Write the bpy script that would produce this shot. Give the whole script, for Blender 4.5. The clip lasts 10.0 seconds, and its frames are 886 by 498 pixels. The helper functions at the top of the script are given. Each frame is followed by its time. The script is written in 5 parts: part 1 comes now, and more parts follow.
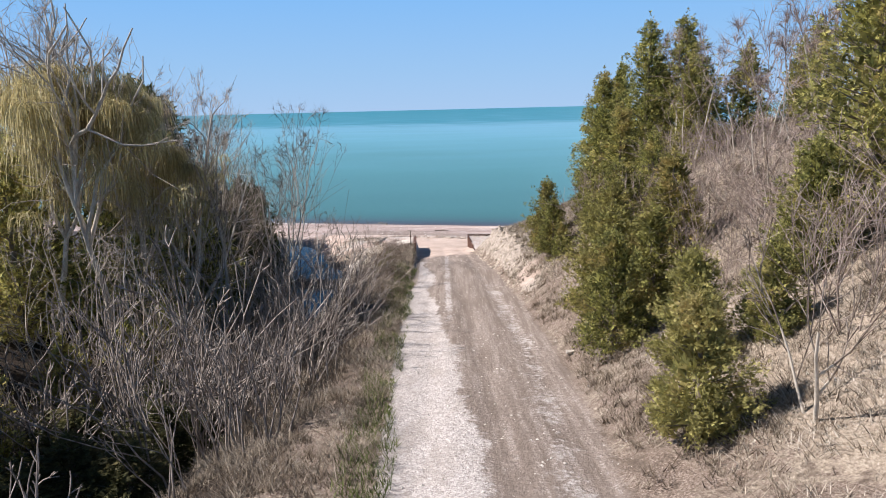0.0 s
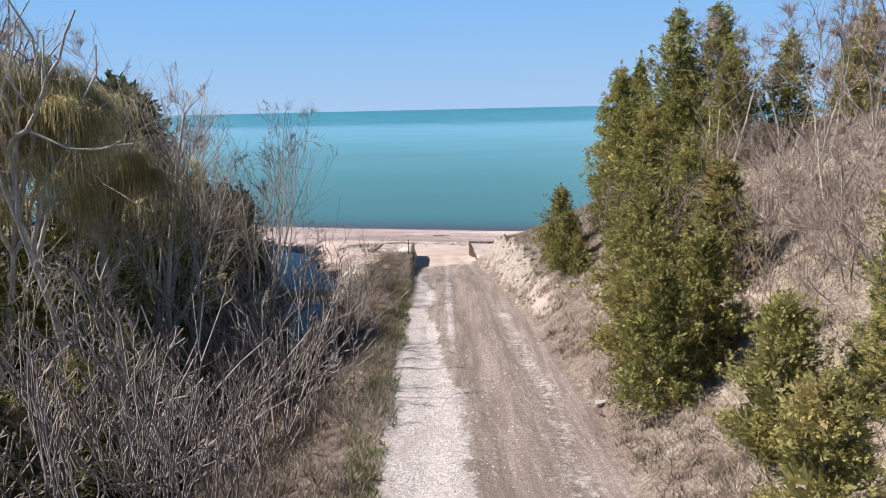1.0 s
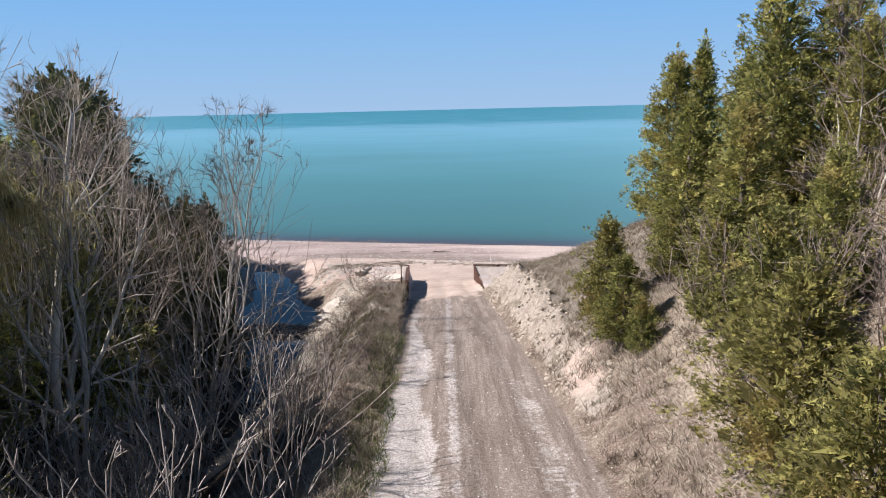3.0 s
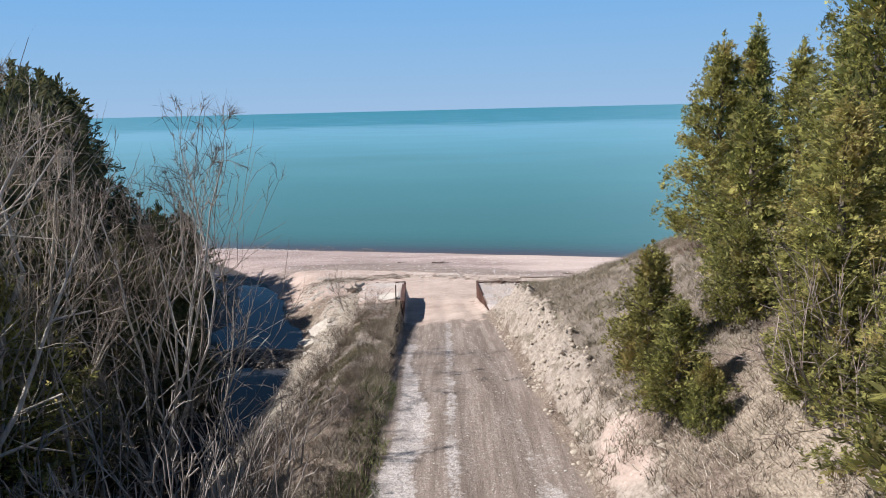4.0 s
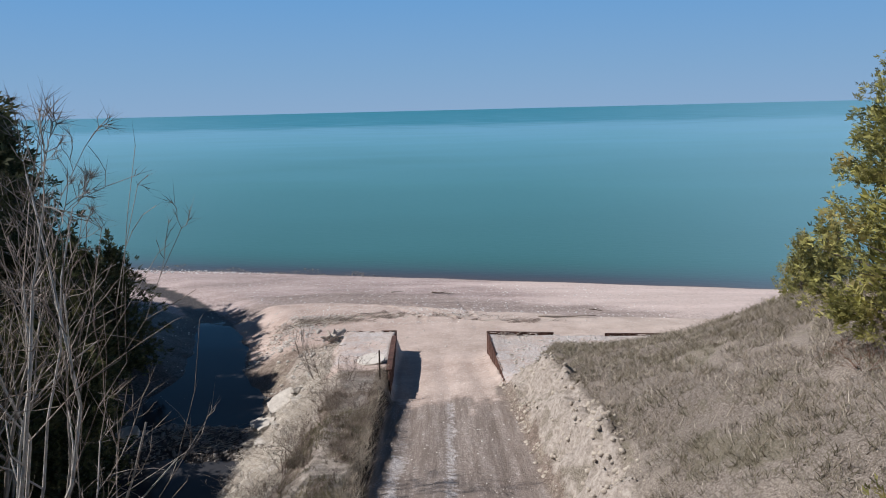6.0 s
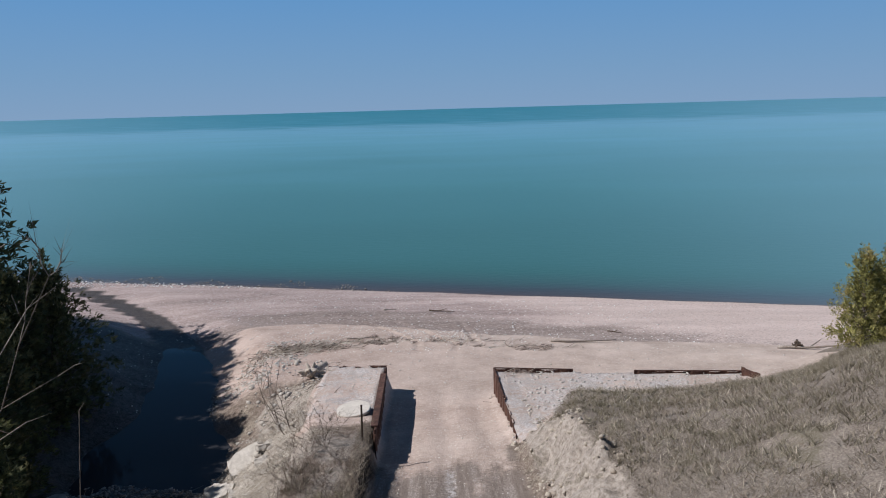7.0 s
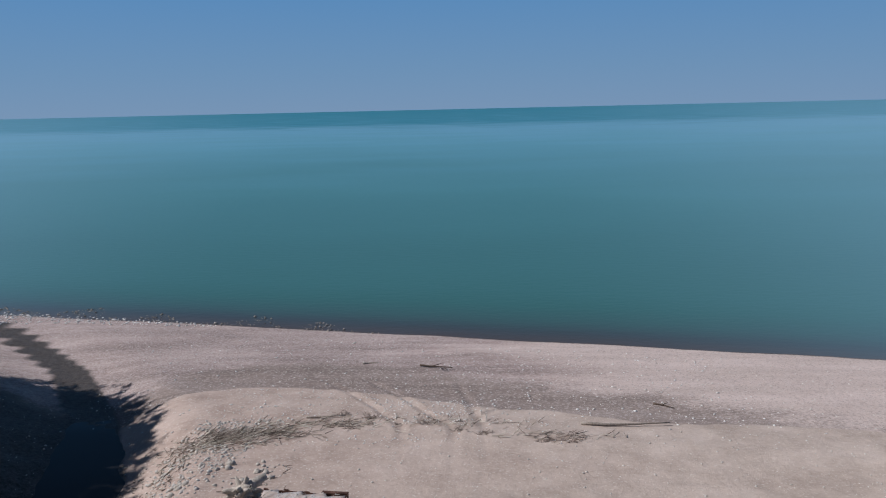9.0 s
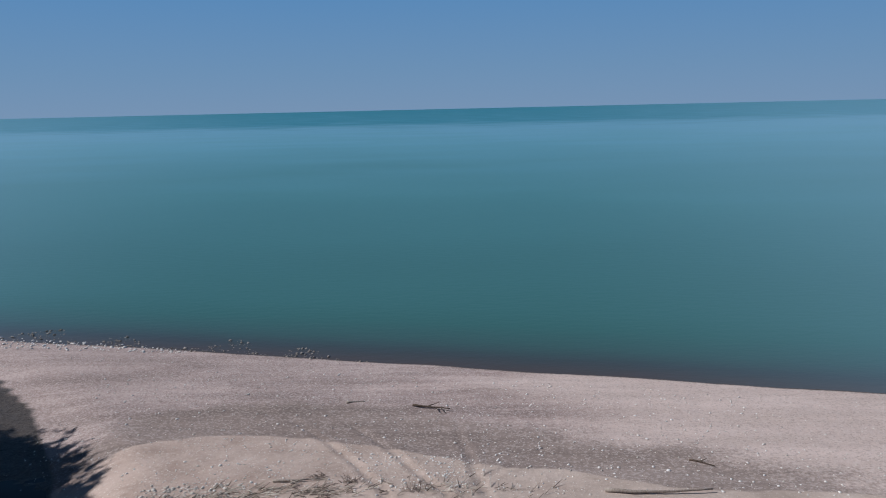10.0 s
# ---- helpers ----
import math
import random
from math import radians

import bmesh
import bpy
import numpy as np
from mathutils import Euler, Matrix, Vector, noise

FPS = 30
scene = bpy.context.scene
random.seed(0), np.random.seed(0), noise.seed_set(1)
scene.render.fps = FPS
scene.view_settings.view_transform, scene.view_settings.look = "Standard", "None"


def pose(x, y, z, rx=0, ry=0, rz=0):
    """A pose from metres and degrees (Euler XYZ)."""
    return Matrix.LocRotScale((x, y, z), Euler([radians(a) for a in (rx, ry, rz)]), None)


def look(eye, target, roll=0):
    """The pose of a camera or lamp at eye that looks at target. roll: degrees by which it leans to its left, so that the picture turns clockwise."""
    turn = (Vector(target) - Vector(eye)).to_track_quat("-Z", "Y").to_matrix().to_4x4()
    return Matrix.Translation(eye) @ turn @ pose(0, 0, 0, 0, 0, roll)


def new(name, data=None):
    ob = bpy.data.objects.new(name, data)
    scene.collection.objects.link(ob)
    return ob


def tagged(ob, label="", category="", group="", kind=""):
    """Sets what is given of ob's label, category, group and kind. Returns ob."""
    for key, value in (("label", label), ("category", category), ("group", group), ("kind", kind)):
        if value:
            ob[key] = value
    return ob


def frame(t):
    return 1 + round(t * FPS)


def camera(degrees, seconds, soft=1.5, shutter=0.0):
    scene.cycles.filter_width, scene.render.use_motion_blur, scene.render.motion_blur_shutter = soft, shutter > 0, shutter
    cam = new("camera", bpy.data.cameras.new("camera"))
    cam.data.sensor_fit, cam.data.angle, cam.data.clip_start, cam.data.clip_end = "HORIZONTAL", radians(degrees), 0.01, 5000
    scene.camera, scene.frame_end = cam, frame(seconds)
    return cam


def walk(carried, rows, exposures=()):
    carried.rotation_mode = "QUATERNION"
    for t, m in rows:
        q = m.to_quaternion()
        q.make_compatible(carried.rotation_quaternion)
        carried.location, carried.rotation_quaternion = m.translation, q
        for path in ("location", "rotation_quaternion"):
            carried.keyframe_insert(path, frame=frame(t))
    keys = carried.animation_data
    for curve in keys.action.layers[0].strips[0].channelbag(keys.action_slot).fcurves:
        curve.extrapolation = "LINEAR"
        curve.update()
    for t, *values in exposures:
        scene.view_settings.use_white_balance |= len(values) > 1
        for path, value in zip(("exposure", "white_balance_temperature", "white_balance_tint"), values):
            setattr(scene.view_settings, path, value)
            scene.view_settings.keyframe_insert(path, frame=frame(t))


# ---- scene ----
cam = camera(61.4, 10.0, soft=1.0)
PATH = [
    (0, (0.183, -0.87, 11.526), (0.177, 1.096, 11.154), -1.4),
    (0.5, (0.142, 0.683, 11.5), (0.137, 2.648, 11.129), -1.4),
    (1, (0.099, 2.352, 11.484), (0.097, 4.317, 11.112), -1.3),
    (1.5, (0.129, 4.219, 11.397), (0.125, 6.185, 11.027), -1.3),
    (2, (0.14, 6.159, 11.39), (0.135, 8.125, 11.02), -1.5),
    (2.5, (0.155, 8.052, 11.4), (0.149, 10.017, 11.028), -1.4),
    (3.8, (0.157, 13.307, 11.433), (0.155, 15.272, 11.063), -1.4),
    (4, (0.182, 14.094, 11.433), (0.178, 16.06, 11.062), -1.4),
    (4.5, (0.208, 16.167, 11.473), (0.203, 18.132, 11.1), -1.4),
    (5, (0.229, 18.311, 11.557), (0.222, 20.275, 11.182), -1.5),
    (5.5, (0.216, 20.445, 11.55), (0.21, 22.41, 11.178), -1.3),
    (5.7, (0.25, 21.344, 11.546), (0.24, 23.309, 11.176), -1.3),
    (6.8, (0.325, 26.758, 11.35), (0.311, 28.723, 10.978), -1.5),
    (7, (0.326, 27.664, 11.356), (0.315, 29.629, 10.983), -1.6),
    (7.5, (0.384, 29.904, 11.37), (0.371, 31.869, 10.997), -1.5),
    (8, (0.444, 32.14, 11.429), (0.432, 34.105, 11.053), -1.6),
    (8.5, (0.588, 34.358, 11.448), (0.57, 36.322, 11.073), -1.5),
    (9, (0.561, 36.572, 11.344), (0.548, 38.537, 10.972), -1.3),
    (9.5, (0.589, 38.817, 11.35), (0.578, 40.782, 10.977), -1.3),
    (10, (0.702, 41.08, 11.32), (0.688, 43.045, 10.947), -1.3),
]
walk(cam, [(t, look(eye, target, roll)) for t, eye, target, roll in PATH],
     exposures=[(0.0, 0.48, 6600, 16), (2.5, 0.4, 6550, 16), (4.5, 0.21, 6450, 13), (5.5, 0.01, 6330, 13), (7.5, -0.39, 6150, 13), (10.0, -0.57, 6100, 13)])

# ---- light: afternoon sun from the side of the creek, clear sky ----
SUN = Vector((0.96, 0.02, -0.93)).normalized()
sun = new("sun", bpy.data.lights.new("sun", "SUN"))
sun.data.energy, sun.data.angle, sun.data.color = 5.45, radians(0.6), (1.0, 0.95, 0.88)
sun.matrix_world = look((-30, 0, 40), Vector((-30, 0, 40)) + SUN)
world = bpy.data.worlds.new("sky")
scene.world = world
world.use_nodes = True
wt = world.node_tree
sky = wt.nodes.new("ShaderNodeTexSky")
sky.sky_type, sky.sun_disc = "NISHITA", False
sky.sun_elevation, sky.sun_rotation = radians(43), radians(-90)
sky.air_density, sky.dust_density, sky.ozone_density, sky.altitude = 1.0, 0.2, 3.0, 180
# haze over the lake: low in the sky the blue pales evenly towards the horizon
coord, split = wt.nodes.new("ShaderNodeTexCoord"), wt.nodes.new("ShaderNodeSeparateXYZ")
wt.links.new(coord.outputs["Generated"], split.inputs["Vector"])
haze = wt.nodes.new("ShaderNodeValToRGB")
haze.color_ramp.elements[0].position, haze.color_ramp.elements[0].color = 0.0, (0.28, 0.45, 0.66, 1)
haze.color_ramp.elements[1].position, haze.color_ramp.elements[1].color = 0.24, (0.1, 0.345, 0.72, 1)
haze.color_ramp.elements.new(0.05).color = (0.235, 0.43, 0.665, 1)
haze.color_ramp.elements.new(0.14).color = (0.165, 0.39, 0.695, 1)
wt.links.new(split.outputs["Z"], haze.inputs["Fac"])
lift = wt.nodes.new("ShaderNodeVectorMath")
lift.operation = "SCALE"
lift.inputs["Scale"].default_value = 1 / 0.036
wt.links.new(haze.outputs["Color"], lift.inputs[0])
share = wt.nodes.new("ShaderNodeMapRange")
share.inputs["From Min"].default_value, share.inputs["From Max"].default_value = 0.2, 0.6
share.inputs["To Min"].default_value, share.inputs["To Max"].default_value = 0.92, 0.0
wt.links.new(split.outputs["Z"], share.inputs["Value"])
blend = wt.nodes.new("ShaderNodeMix")
blend.data_type = "RGBA"
wt.links.new(share.outputs["Result"], blend.inputs[0])
wt.links.new(sky.outputs[0], blend.inputs[6])
wt.links.new(lift.outputs["Vector"], blend.inputs[7])
wt.nodes["Background"].inputs["Strength"].default_value = 0.036
wt.links.new(blend.outputs[2], wt.nodes["Background"].inputs["Color"])

# ---- numbers ----


def lattice(ix, iy, seed):
    n = (ix.astype(np.int64) * 374761393 + iy.astype(np.int64) * 668265263 + seed * 974634777) & 0x7fffffff
    n = ((n ^ (n >> 13)) * 1274126177) & 0x7fffffff
    return ((n ^ (n >> 16)) & 0xffff) / 65535.0


def value_noise(x, y, seed=0):
    x, y = np.asarray(x, float), np.asarray(y, float)
    ix, iy = np.floor(x), np.floor(y)
    fx, fy = x - ix, y - iy
    fx, fy = fx * fx * (3 - 2 * fx), fy * fy * (3 - 2 * fy)
    a, b = lattice(ix, iy, seed), lattice(ix + 1, iy, seed)
    c, d = lattice(ix, iy + 1, seed), lattice(ix + 1, iy + 1, seed)
    return (a + (b - a) * fx) * (1 - fy) + (c + (d - c) * fx) * fy


def fbm(x, y, seed=0, octaves=4):
    """Fractal noise from -1 to 1."""
    total, size = 0.0, 0.0
    for k in range(octaves):
        w = 0.5 ** k
        total = total + w * (value_noise(np.asarray(x) * 2 ** k, np.asarray(y) * 2 ** k, seed + k) * 2 - 1)
        size += w
    return total / size


def smooth(a, b, v):
    f = np.clip((np.asarray(v, float) - a) / (b - a), 0, 1)
    return f * f * (3 - 2 * f)


# ---- the lie of the land: lines that run along the track, each with its x and z at these stations ----
STATIONS = (-60, 0, 8, 16, 24, 32, 36, 40, 46, 50, 53)
LINES = []


def line_along(xs, zs):
    LINES.append((xs, zs))


line_along((-90,) * 11, (12, 10, 9, 8, 7, 6, 5.5, 5, 4, 3, 2.5))  # far slope
line_along((-20,) * 11, (10, 8.2, 7.6, 6.6, 5.6, 4.6, 4.0, 3.4, 2.6, 2.0, 1.8))  # slope above the creek
line_along((-12, -12, -12, -12, -12, -11.6, -11.6, -11.8, -12.5, -13.5, -14.5), (8, 6.2, 5.2, 3.9, 2.9, 2.1, 1.8, 1.4, 1.1, 1.0, 0.9))  # creek's far bank
line_along((-9, -9, -9, -9, -9, -9, -9.1, -9.4, -10.2, -11.2, -11.6), (6.5, 4.5, 3.5, 2.3, 1.4, 0.75, 0.5, 0.32, 0.15, 0.05, 0.0))  # creek bed, far side
line_along((-7.6, -7.6, -7.6, -7.6, -7.6, -7.3, -7.1, -6.9, -6.9, -7.3, -7.9), (6.5, 4.5, 3.5, 2.3, 1.4, 0.75, 0.5, 0.32, 0.15, 0.05, 0.0))  # creek bed, near side
line_along((-4.6, -4.6, -4.6, -4.4, -4.3, -4.5, -4.6, -4.7, -5.0, -5.2, -5.4), (8, 6.3, 5.4, 4.3, 3.6, 3.1, 2.8, 2.4, 1.7, 1.5, 1.35))  # berm's creek slope
line_along((-2.3, -2.3, -2.5, -2.3, -2.2, -2.6, -2.7, -2.9, -3.3, -4.0, -4.1), (10, 7.5, 6.5, 5.4, 4.85, 4.5, 4.12, 3.62, 2.97, 2.45, 2.25))  # berm's crest
line_along((-1.0, -1.0, -1.0, -1.3, -1.4, -1.5, -1.6, -1.75, -1.85, -1.93, -1.93), (10.2, 7.6, 6.6, 5.55, 4.8, 4.4, 4.05, 3.58, 2.93, 2.55, 2.35))  # berm's edge above the track
line_along((-0.7, -0.7, -0.7, -1.05, -1.2, -1.32, -1.42, -1.56, -1.66, -1.82, -1.82), (10.2, 7.6, 6.6, 5.55, 4.8, 4.25, 3.75, 3.1, 2.15, 1.7, 1.42))  # track's edge by the berm
line_along((2.4, 2.4, 2.55, 2.95, 2.8, 2.4, 2.3, 2.3, 2.05, 1.76, 1.72), (10.2, 7.6, 6.65, 5.65, 4.95, 4.35, 3.8, 3.15, 2.42, 1.8, 1.42))  # track's edge by the bank
line_along((3.6, 3.6, 3.7, 3.6, 3.6, 3.35, 3.3, 3.5, 3.1, 2.2, 1.88), (10.6, 8.1, 7.1, 6.0, 5.5, 5.4, 5.2, 4.7, 3.7, 2.75, 2.6))  # bank's crest
line_along((5.6,) * 11, (11, 8.8, 8.0, 7.2, 7.2, 6.9, 6.4, 5.6, 3.75, 2.6, 2.4))  # grassy slope
line_along((8.5,) * 11, (12, 10.2, 9.5, 9.2, 9.3, 8.5, 7.6, 6.8, 4.6, 2.85, 2.4))  # upper slope
line_along((13,) * 11, (13, 11.6, 11.1, 11.0, 11.1, 10.4, 9.2, 8.0, 5.6, 3.7, 2.4))  # cedar slope
line_along((90,) * 11, (15, 13, 12.5, 12, 12, 11.5, 11, 10, 9, 8, 7))  # hill behind
CREEK_Y = (-60, 30, 42, 50, 58, 63, 68.5, 75, 77, 79.5, 83, 90)
CREEK_X = (-8.3, -8.3, -8.1, -9.3, -11.0, -13.0, -16.6, -23.0, -25.6, -35, -50, -80)
CREEK_W = (0.6, 0.7, 1.2, 1.6, 1.1, 0.6, 0.5, 0.6, 0.7, 1, 1, 1)


def along(values, y):
    return np.interp(y, STATIONS, values)


def shore(x, y):
    """Metres from the water's edge, landward positive."""
    xs = np.clip(x, -60, 60)
    return 72.7 - 0.235 * xs - y + 0.35 * fbm(xs * 0.13, xs * 0 + 3.1, 5, 3)


def wall_front(x):
    return np.where(x < 0, 52.94 - (x + 1.87) * 0.28, 52.0 - (x - 1.8) * 0.101)


def grass_line(x):
    """Where the level fill behind the long wall meets the foot of the dune."""
    return np.interp(x, (2.2, 3.2, 4.0, 5.1, 6.7, 8.5, 10.1, 11.6, 14), (46.8, 47.8, 49.6, 49.3, 49.3, 49.6, 50.2, 51.0, 52.7))


def toe(x):
    """Where the dune runs out on the beach past the end of the long wall."""
    return np.where(x < 9.9, wall_front(x), np.interp(x, (9.9, 10.6, 11.6, 14, 20, 40), (51.2, 51.7, 52.3, 53.8, 56, 58)))


def side_wall(y):
    """The x of the wall on the bank's side of the gap."""
    return np.interp(y, (46.4, 52.0), (2.1, 1.8))


RUT_Y = (53, 57, 59.8, 61.8, 64.4, 67)
RUTS = ((-0.9, -1.0, -1.18, -2.03, -3.64, -5.6), (0.6, 0.6, 0.59, -0.51, -1.89, -3.7), (1.3, 1.45, 1.7, 1.3, 1.0, 1.0), (0.2, 0.3, 0.9, 2.1, 4.6, 8.0))


def height(x, y, fine=True):
    """The ground's height at places given as arrays."""
    x, y = np.asarray(x, float), np.asarray(y, float)
    yc = np.clip(y, -60, 53)
    xs = [along(a, yc) for a, b in LINES]
    zs = [along(b, yc) for a, b in LINES]
    upper = zs[0] + 0 * x
    for k in range(len(LINES) - 1):
        f = np.clip((x - xs[k]) / np.maximum(xs[k + 1] - xs[k], 0.02), 0, 1)
        upper = upper + (zs[k + 1] - zs[k]) * f
    s = shore(x, y)
    beach = np.interp(s, (-400, -60, -5, 0, 3, 6, 9.3, 11, 12.8, 20, 30, 80), (-25, -8, -0.5, 0, 0.22, 0.34, 0.5, 0.72, 0.95, 1.42, 2.0, 4))
    front = wall_front(x)
    walled = (x > -4.1) & (x < 9.9)
    soft = np.where(x < -4.1, smooth(51, 55.5, y), smooth(toe(x) - 0.5, toe(x) + 1.3 + 2 * smooth(14, 20, x), y))
    hard = (y > front - 0.05).astype(float)
    gap = (x > -1.86) & (x < side_wall(y) + 0.27)
    mix = np.where(gap, smooth(51.5, 55.5, y), np.where(walled, hard, soft))
    upper = np.where((y > 46.2) & (x > 0) & (x < side_wall(y) + 0.27), np.minimum(upper, along(LINES[9][1], yc) + 0.04), upper)
    foot = (x > side_wall(y) + 0.27) * smooth(2.2, 3.4, x + 3 * (y > 46.2)) * (1 - smooth(12.5, 15, x)) * (y > 42)
    level = 2.45 + 0.46 * np.maximum(grass_line(x) - y, 0)
    level = np.where((x < 3.8) & (y > 46.2), level, np.minimum(upper, level))
    upper = np.where(foot > 0, upper * (1 - foot) + level * foot, upper)
    z = upper * (1 - mix) + beach * mix
    # the creek's bed through the beach
    cx, cw = np.interp(y, CREEK_Y, CREEK_X), np.interp(y, CREEK_Y, CREEK_W)
    bed = np.interp(y, (30, 42, 50, 60, 70, 80), (0.75, 0.3, 0.04, 0.1, 0.03, 0.0))
    dist = np.abs(x - cx) + 0.25 * fbm(x * 0.7, y * 0.7, 12, 2)
    cut = np.where(y > 40, (1 - smooth(cw * 0.7, cw * 0.7 + np.interp(y, (50, 58), (2.4, 3.6)), dist)) * smooth(40, 46, y), 0)
    z = np.where(z > bed, z * (1 - cut) + bed * cut, z)
    # stones and drift dam the creek where it leaves the trees
    z = z + (0.22 + 0.3 * value_noise(x * 0.9, y * 0.9, 27)) * np.exp(-((y - 46.8 - 0.12 * (x + 8) - 0.9 * fbm(x * 0.6, y * 0.2, 28, 2)) / 1.5) ** 4) * smooth(-12, -11, x) * (1 - smooth(-7.2, -6, x))
    if fine:
        left, right = along(LINES[8][0], yc), along(LINES[9][0], yc)
        crest = along(LINES[10][0], yc)
        road = smooth(left - 0.15, left + 0.15, x) * (1 - smooth(right - 0.15, right + 0.15, x)) * (1 - smooth(50, 54, y))
        wild = (1 - road) * (1 - smooth(49, 54, y)) * np.where(x > 2.2, smooth(-0.6, 1.6, grass_line(x) - y), 1)
        bank = smooth(right - 0.1, right + 0.3, x) * (1 - smooth(crest - 0.1, crest + 0.5, x)) * smooth(28, 31, y) * (1 - smooth(44.6, 46.6, y))
        z = z + wild * (0.16 * fbm(x * 0.55, y * 0.55, 2, 3) + 0.07 * fbm(x * 2.3, y * 2.3, 3, 3))
        z = z + bank * (0.42 * fbm(x * 1.5, y * 1.4, 8, 3) + 0.8 * (np.abs(fbm(x * 1.0, y * 1.2, 9, 3)) - 0.25) + 0.1 * fbm(x * 7, y * 6, 10, 2))
        mid = (left + right) * 0.5
        ruts = np.exp(-((x - mid - 0.05) / 0.28) ** 2) + np.exp(-((x - mid - 1.25) / 0.3) ** 2) + np.exp(-((x - mid + 1.2) / 0.3) ** 2)
        z = z + road * (0.02 * fbm(x * 1.5, y * 0.5, 14, 3) + 0.012 * fbm(x * 6, y * 5, 15, 2) - 0.05 * ruts)
        flat = smooth(52, 55, y) * smooth(-0.5, 1.5, s)
        z = z + flat * (0.035 * fbm(x * 0.5, y * 0.9, 21, 3) + 0.015 * fbm(x * 3, y * 3, 22, 2))
        for k, rut in enumerate(RUTS):
            d = x - np.interp(y, RUT_Y, rut) - 0.06 * np.sin(y * 1.3 + k)
            deep = flat * (0.062, 0.062, 0.045, 0.035)[k] * (1 - smooth(62.5 + 2 * (k < 2), 67, y)) * (0.1 + 0.9 * smooth(58, 60.5, y))
            z = z + deep * (0.55 * np.exp(-((np.abs(d) - 0.27) / 0.1) ** 2) - np.exp(-(d / 0.15) ** 2))
    return z


def bare_spot(x, y):
    """Where the dune's grass is worn away, 0 to 1."""
    return smooth(0.26, 0.46, fbm(x * 1.7, y * 1.4, 91, 5)) * smooth(26, 30, y)


# ---- meshes ----
def mesh_of(name, verts, faces):
    """A mesh from arrays: vertices (n, 3) and faces (m, 3 or 4)."""
    verts, faces = np.asarray(verts, np.float32), np.asarray(faces, np.int32)
    me = bpy.data.meshes.new(name)
    k = faces.shape[1]
    me.vertices.add(len(verts))
    me.vertices.foreach_set("co", verts.ravel())
    me.loops.add(faces.size)
    me.loops.foreach_set("vertex_index", faces.ravel())
    me.polygons.add(len(faces))
    me.polygons.foreach_set("loop_start", np.arange(0, faces.size, k, dtype=np.int32))
    me.polygons.foreach_set("loop_total", np.full(len(faces), k, np.int32))
    me.update(calc_edges=True)
    return me


def smooth_faces(me):
    me.polygons.foreach_set("use_smooth", np.ones(len(me.polygons), bool))


def part(name, shape, material, parent=None, label=""):
    """Links a bmesh or a mesh as one object, under parent where it is given."""
    if isinstance(shape, bmesh.types.BMesh):
        me = bpy.data.meshes.new(name)
        shape.to_mesh(me)
        shape.free()
    else:
        me = shape
    if not me.materials:
        me.materials.append(material)
    ob = new(name, me)
    ob.parent = parent
    return tagged(ob, label)


def thing(name, place, label, category, group="", turn=0.0, scale=1.0):
    ob = new(name)
    ob.empty_display_size = 0.2
    ob.matrix_basis = pose(*place, 0, 0, turn) @ Matrix.Scale(scale, 4)
    return tagged(ob, label, category, group)


def tubes(segs, sides=4):
    """Tapered prisms. segs: rows of p0, p1, r0, r1."""
    segs = np.asarray(segs, float)
    p0, p1, r0, r1 = segs[:, 0:3], segs[:, 3:6], segs[:, 6], segs[:, 7]
    d = p1 - p0
    d = d / np.maximum(np.linalg.norm(d, axis=1, keepdims=True), 1e-6)
    ref = np.where(np.abs(d[:, 2:3]) > 0.9, np.array([[1.0, 0, 0]]), np.array([[0, 0, 1.0]]))
    u = np.cross(d, ref)
    u = u / np.linalg.norm(u, axis=1, keepdims=True)
    v = np.cross(d, u)
    a = np.arange(sides) * 2 * np.pi / sides
    ring = u[:, None, :] * np.cos(a)[None, :, None] + v[:, None, :] * np.sin(a)[None, :, None]
    low = p0[:, None, :] + ring * r0[:, None, None]
    high = p1[:, None, :] + ring * r1[:, None, None]
    verts = np.concatenate([low, high], axis=1).reshape(-1, 3)
    base = (np.arange(len(segs)) * 2 * sides)[:, None]
    k = np.arange(sides)
    quad = np.stack([k, (k + 1) % sides, (k + 1) % sides + sides, k + sides], axis=1)
    faces = (base[:, :, None] + quad[None]).reshape(-1, 4)
    return verts, faces


def tube_mesh(name, segs, sides=4):
    me = mesh_of(name, *tubes(segs, sides))
    smooth_faces(me)
    return me


def chain(points, radii, sides=8):
    """One connected, capped, tapering tube along points."""
    points = [Vector(p) for p in points]
    bm, rings = bmesh.new(), []
    for k, p in enumerate(points):
        d = (points[min(k + 1, len(points) - 1)] - points[max(k - 1, 0)]).normalized()
        u = d.cross(Vector((0, 0, 1)) if abs(d.z) < 0.9 else Vector((1, 0, 0))).normalized()
        v = d.cross(u)
        rings.append([bm.verts.new(p + (u * math.cos(a) + v * math.sin(a)) * radii[k] * (1 + 0.12 * math.sin(3 * a + k))) for a in (2 * math.pi * j / sides for j in range(sides))])
    for a, b in zip(rings, rings[1:]):
        for j in range(sides):
            bm.faces.new((a[j], a[(j + 1) % sides], b[(j + 1) % sides], b[j]))
    bm.faces.new(rings[0][::-1])
    bm.faces.new(rings[-1])
    bmesh.ops.recalc_face_normals(bm, faces=bm.faces)
    for f in bm.faces:
        f.smooth = True
    return bm


